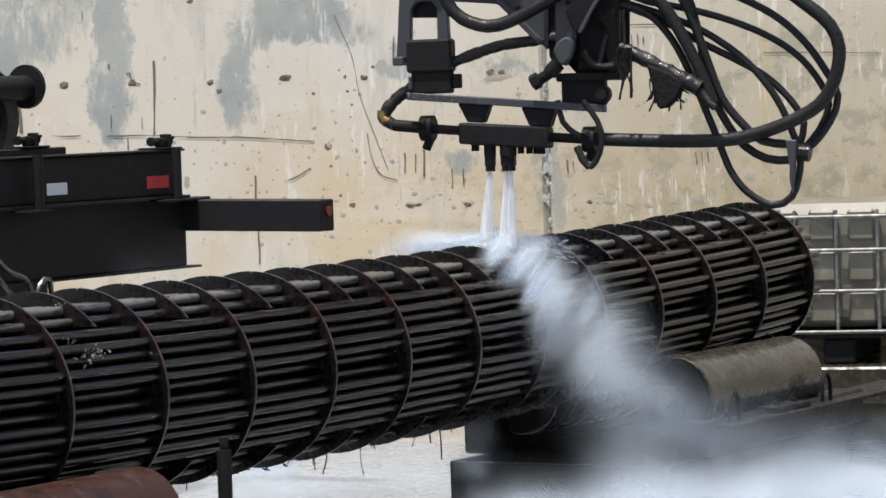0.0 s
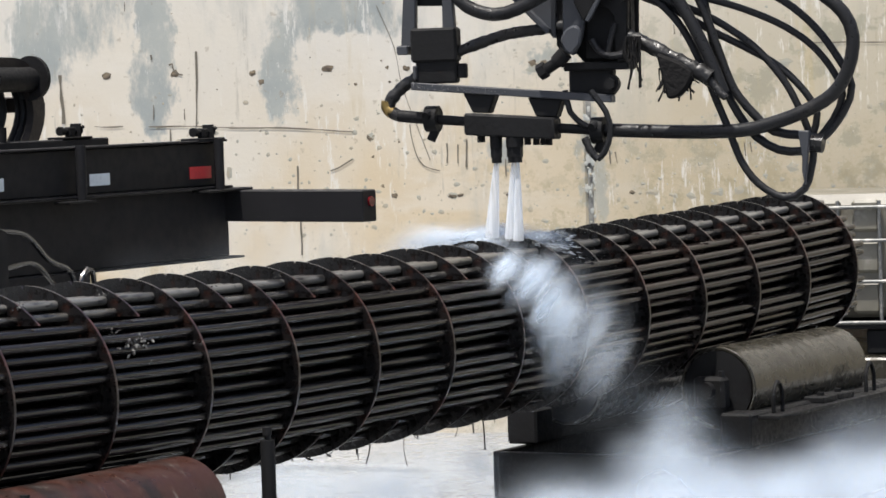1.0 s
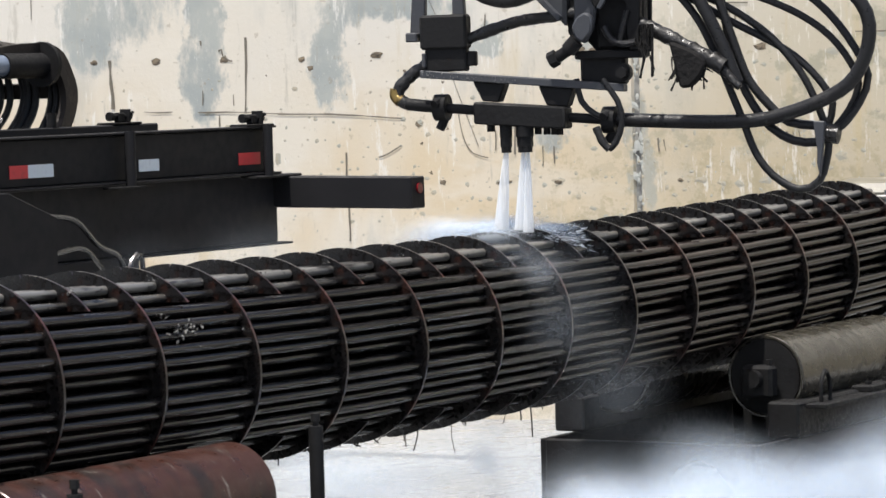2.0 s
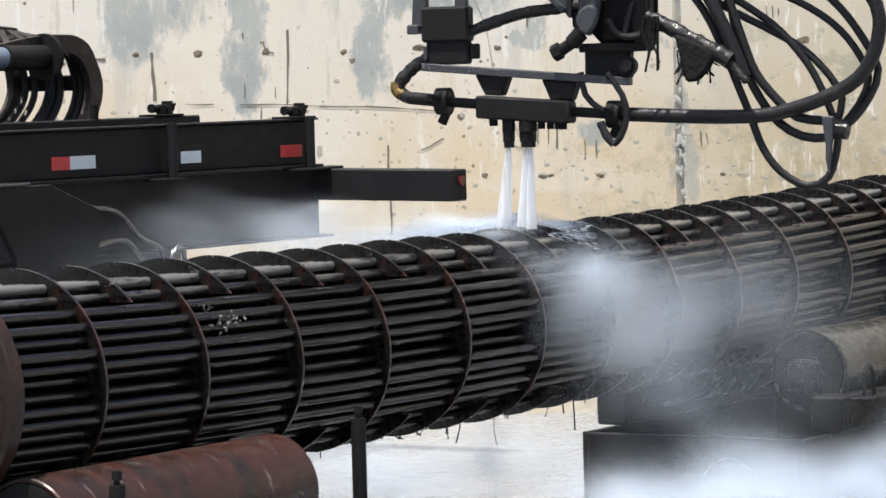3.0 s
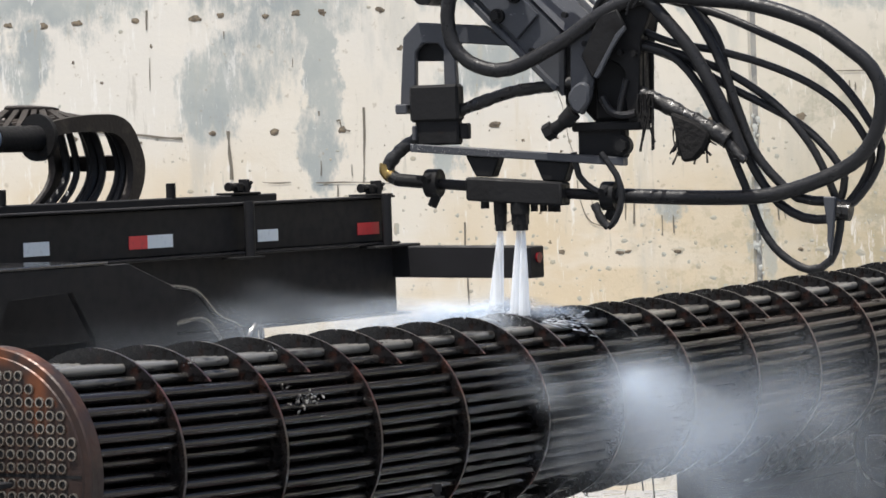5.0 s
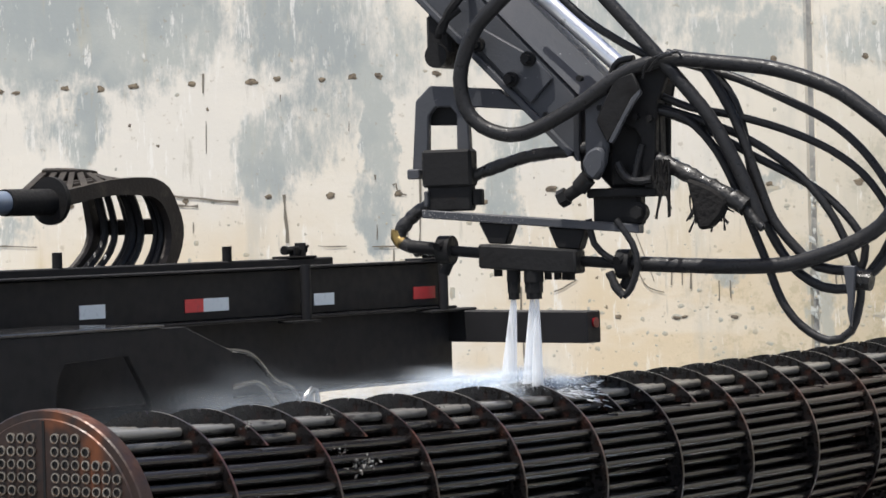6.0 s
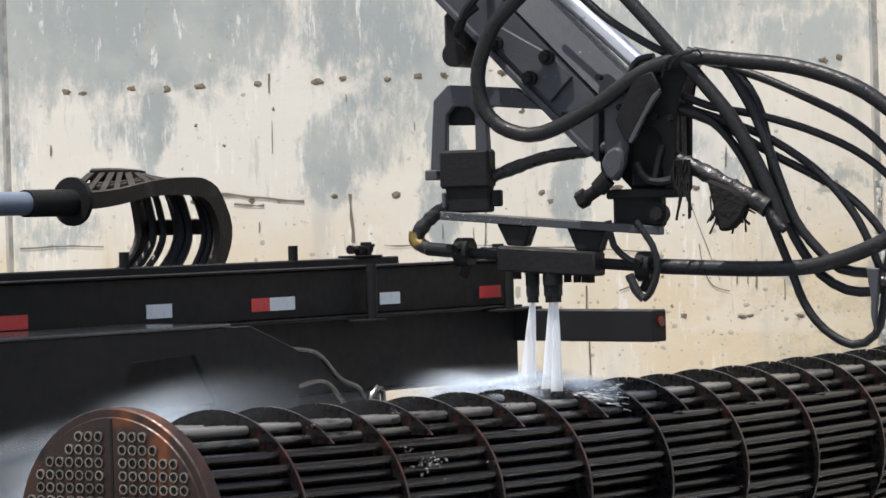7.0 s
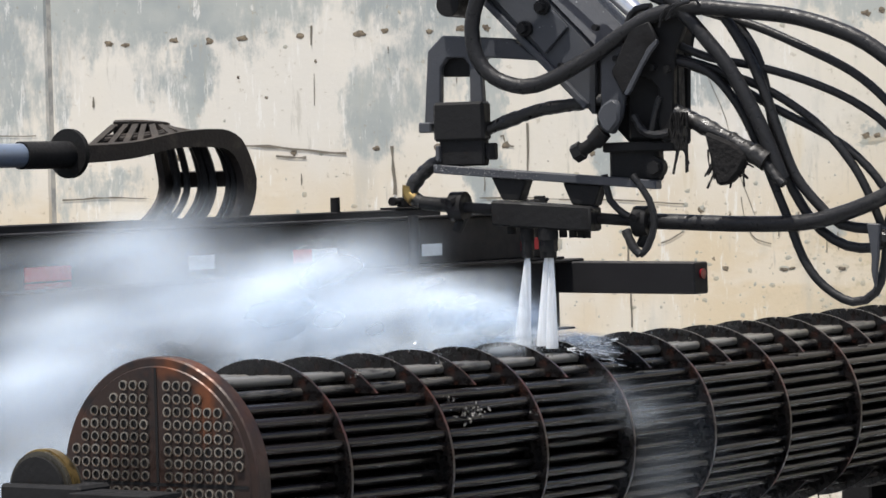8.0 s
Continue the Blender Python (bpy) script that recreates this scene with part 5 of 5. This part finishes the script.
floor_mist = veil("ground_mist", [(20, (3.3, -1.2, -.60), (.8, .12, .03), .26, .28), (34, (5.6, 1.8, -.92), (1.1, .5, .04), .34, .22), (12, (2.3, -1.1, -.62), (.4, .1, .03), .26, .28), (14, (4.7, -.9, -.80), (.6, .15, .03), .26, .16), (14, (2.85, -.85, -.58), (.35, .06, .035), .22, .36), (16, (3.7, -.85, -.66), (.4, .06, .04), .25, .36), (14, (4.5, -.95, -.78), (.4, .06, .04), .26, .16)], "low white mist drifting over the wet floor", 5)
right_cloud = veil("mist_cloud", [(4, (-.36, -.40, .24), (.05, .03, .02), .10, .24), (5, (-.26, -.42, .20), (.09, .03, .03), .16, .17), (5, (-.14, -.44, .10), (.09, .04, .07), .2, .14), (5, (-.02, -.46, -.05), (.11, .05, .09), .23, .12), (4, (.15, -.48, -.2), (.15, .05, .08), .27, .05), (4, (.45, -.5, .04), (.22, .08, .08), .32, .07), (4, (.65, -.5, -.2), (.22, .06, .08), .32, .04), (2, (1.1, -.5, -.05), (.2, .08, .08), .36, .04)], "grey-blue mist drifting before the tubes", 6)
back_cloud = veil("mist_cloud", [(10, (.4, .5, .25), (.2, .06, .02), .16, .30), (8, (.0, .6, .30), (.25, .08, .04), .2, .12), (8, (-.45, .65, .32), (.25, .08, .05), .24, .065), (5, (-.95, .75, .27), (.3, .1, .08), .32, .012)], "white mist blown behind the bundle", 7, .12)
left_cloud = veil("mist_cloud", [(16, (.06, .10, .30), (.06, .02, .008), .10, .6), (16, (-.10, .16, .325), (.09, .03, .015), .17, .55), (15, (-.28, .26, .345), (.13, .04, .03), .22, .45), (14, (-.50, .40, .37), (.16, .05, .045), .27, .34), (13, (-.62, .60, .40), (.18, .06, .05), .3, .25), (8, (-.70, .75, .48), (.14, .06, .06), .28, .14), (12, (-.95, .85, .34), (.15, .06, .10), .32, .18), (12, (-1.0, .9, .14), (.16, .06, .13), .34, .21), (11, (-1.02, .9, -.08), (.16, .06, .12), .34, .22), (10, (-.45, .45, .27), (.3, .05, .05), .25, .22)], "dense white mist cloud rolling behind the bundle", 8, -.16)
burst = veil("spray_burst", [(6, (-.06, .06, .36), (.04, .02, .03), .08, .3), (7, (-.22, .10, .45), (.07, .02, .05), .11, .28), (6, (-.42, .12, .55), (.08, .02, .06), .13, .22), (5, (-.35, .1, .38), (.12, .02, .04), .13, .15)], "short white burst of spray over the tubes", 15)
haze = veil("mist_cloud", [(6, (-.5, .9, .10), (.3, .1, .05), .28, .022), (6, (.1, .9, .08), (.3, .1, .05), .28, .03)], "thin grey mist between bundle and trailer", 9)


# ---------------------------------------------------------------- what moves
def motions():
    steps = [i * .5 for i in range(17)]
    for ob in (arm, *JETS):
        walk(ob, [(t, arm_pose(t)) for t in steps])
    walk(rod_thing, [(t, MB @ pose(7.2 - .304 * t, YR, 0)) for t in (0.0, 4.0, 8.0)])
    walk(carrier, [(t, MB @ pose(7.17 - .134 * t, YR, 0)) for t in (0.0, 4.0, 8.0)])
    for ob in (splash, splash_veil, streaks, curtain):
        walk(ob, [(t, bundle_pose(arm_x(t), 0, sag(arm_x(t)))) for t in steps])
    walk(haze, [(t, bundle_pose(arm_x(t) + .1, 0, .0)) for t in (0.0, 4.0, 8.0)])
    walk(plume_top, [(0.0, bundle_pose(arm_x(0), 0, 0)), (0.5, bundle_pose(arm_x(.5), .0, .0)), (1.0, bundle_pose(arm_x(1) + .05, .02, -.08)), (1.4, bundle_pose(4.0, -.5, -.95)),
                     (2.0, bundle_pose(4.2, -.6, -1.5)), (3.5, bundle_pose(4.3, -.7, -1.6)), (8.0, bundle_pose(4.4, -.7, -1.6))])
    walk(plume_low, [(0.0, bundle_pose(arm_x(0), 0, 0)), (0.5, bundle_pose(arm_x(.5) + .04, -.04, -.17)), (1.0, bundle_pose(arm_x(1) + .15, -.12, -.32)), (1.5, bundle_pose(arm_x(1.5) + .3, -.2, -.5)),
                     (2.0, bundle_pose(3.6, -.4, -.95)), (3.5, bundle_pose(3.8, -.5, -1.1)), (8.0, bundle_pose(4.0, -.5, -1.1))])
    walk(thin_plume, [(0.0, bundle_pose(arm_x(0), 0, 0)), (4.5, bundle_pose(arm_x(4.5), 0, 0)), (5.6, bundle_pose(arm_x(5.6) + .1, 0, -.3)), (7.2, bundle_pose(arm_x(7.2) + .3, 0, -.36)), (8.0, bundle_pose(arm_x(8) + .4, 0, -.1))])
    walk(burst, [(0.0, bundle_pose(arm_x(0) + .1, .25, -.7)), (0.3, bundle_pose(arm_x(.3) + .1, .25, -.6)), (0.5, bundle_pose(arm_x(.5), 0, 0)), (0.75, bundle_pose(arm_x(.75) + .1, .25, -.6)), (2.0, bundle_pose(5.4, .9, -1.7)), (8.0, bundle_pose(5.2, .9, -1.7))])
    walk(floor_mist, [(0.0, bundle_pose(0, 0, 0)), (4.0, bundle_pose(-.3, 0, .0)), (8.0, bundle_pose(-.6, 0, 0))])
    walk(right_cloud, [(0.0, bundle_pose(4.2, -.5, -1.2)), (1.5, bundle_pose(3.8, -.5, -1.1)), (2.2, bundle_pose(3.4, -.3, -.75)), (2.8, bundle_pose(3.0, -.05, -.2)), (3.5, bundle_pose(arm_x(3.5), 0, .0)), (4.5, bundle_pose(arm_x(4.5) - .05, 0, .0)),
                       (5.3, bundle_pose(2.7, -.2, -.35)), (6.2, bundle_pose(3.1, -.5, -.75)), (8.0, bundle_pose(3.6, -.5, -.8))])
    walk(back_cloud, [(0.0, bundle_pose(3.3, .5, -.75)), (1.5, bundle_pose(3.2, .4, -.55)), (2.5, bundle_pose(3.0, .1, -.2)), (3.5, bundle_pose(arm_x(3.5), 0, .0)), (4.5, bundle_pose(arm_x(4.5) + .3, 0, -.06)),
                      (5.8, bundle_pose(arm_x(5.8) + .3, 0, -.15)), (6.5, bundle_pose(arm_x(6.5) + .05, 0, -.15)), (7.0, bundle_pose(arm_x(7), 0, -.26)), (8.0, bundle_pose(arm_x(8) - .2, 0, -.1))])
    walk(left_cloud, [(0.0, bundle_pose(2.2, .6, -1.7)), (5.0, bundle_pose(2.1, .5, -1.6)), (6.0, bundle_pose(2.0, .4, -1.3)), (6.5, bundle_pose(1.95, .2, -.8)), (7.0, bundle_pose(1.88, .05, -.37)), (7.5, bundle_pose(arm_x(7.5) + .05, 0, -.05)), (8.0, bundle_pose(arm_x(8), 0, .02))])


motions()
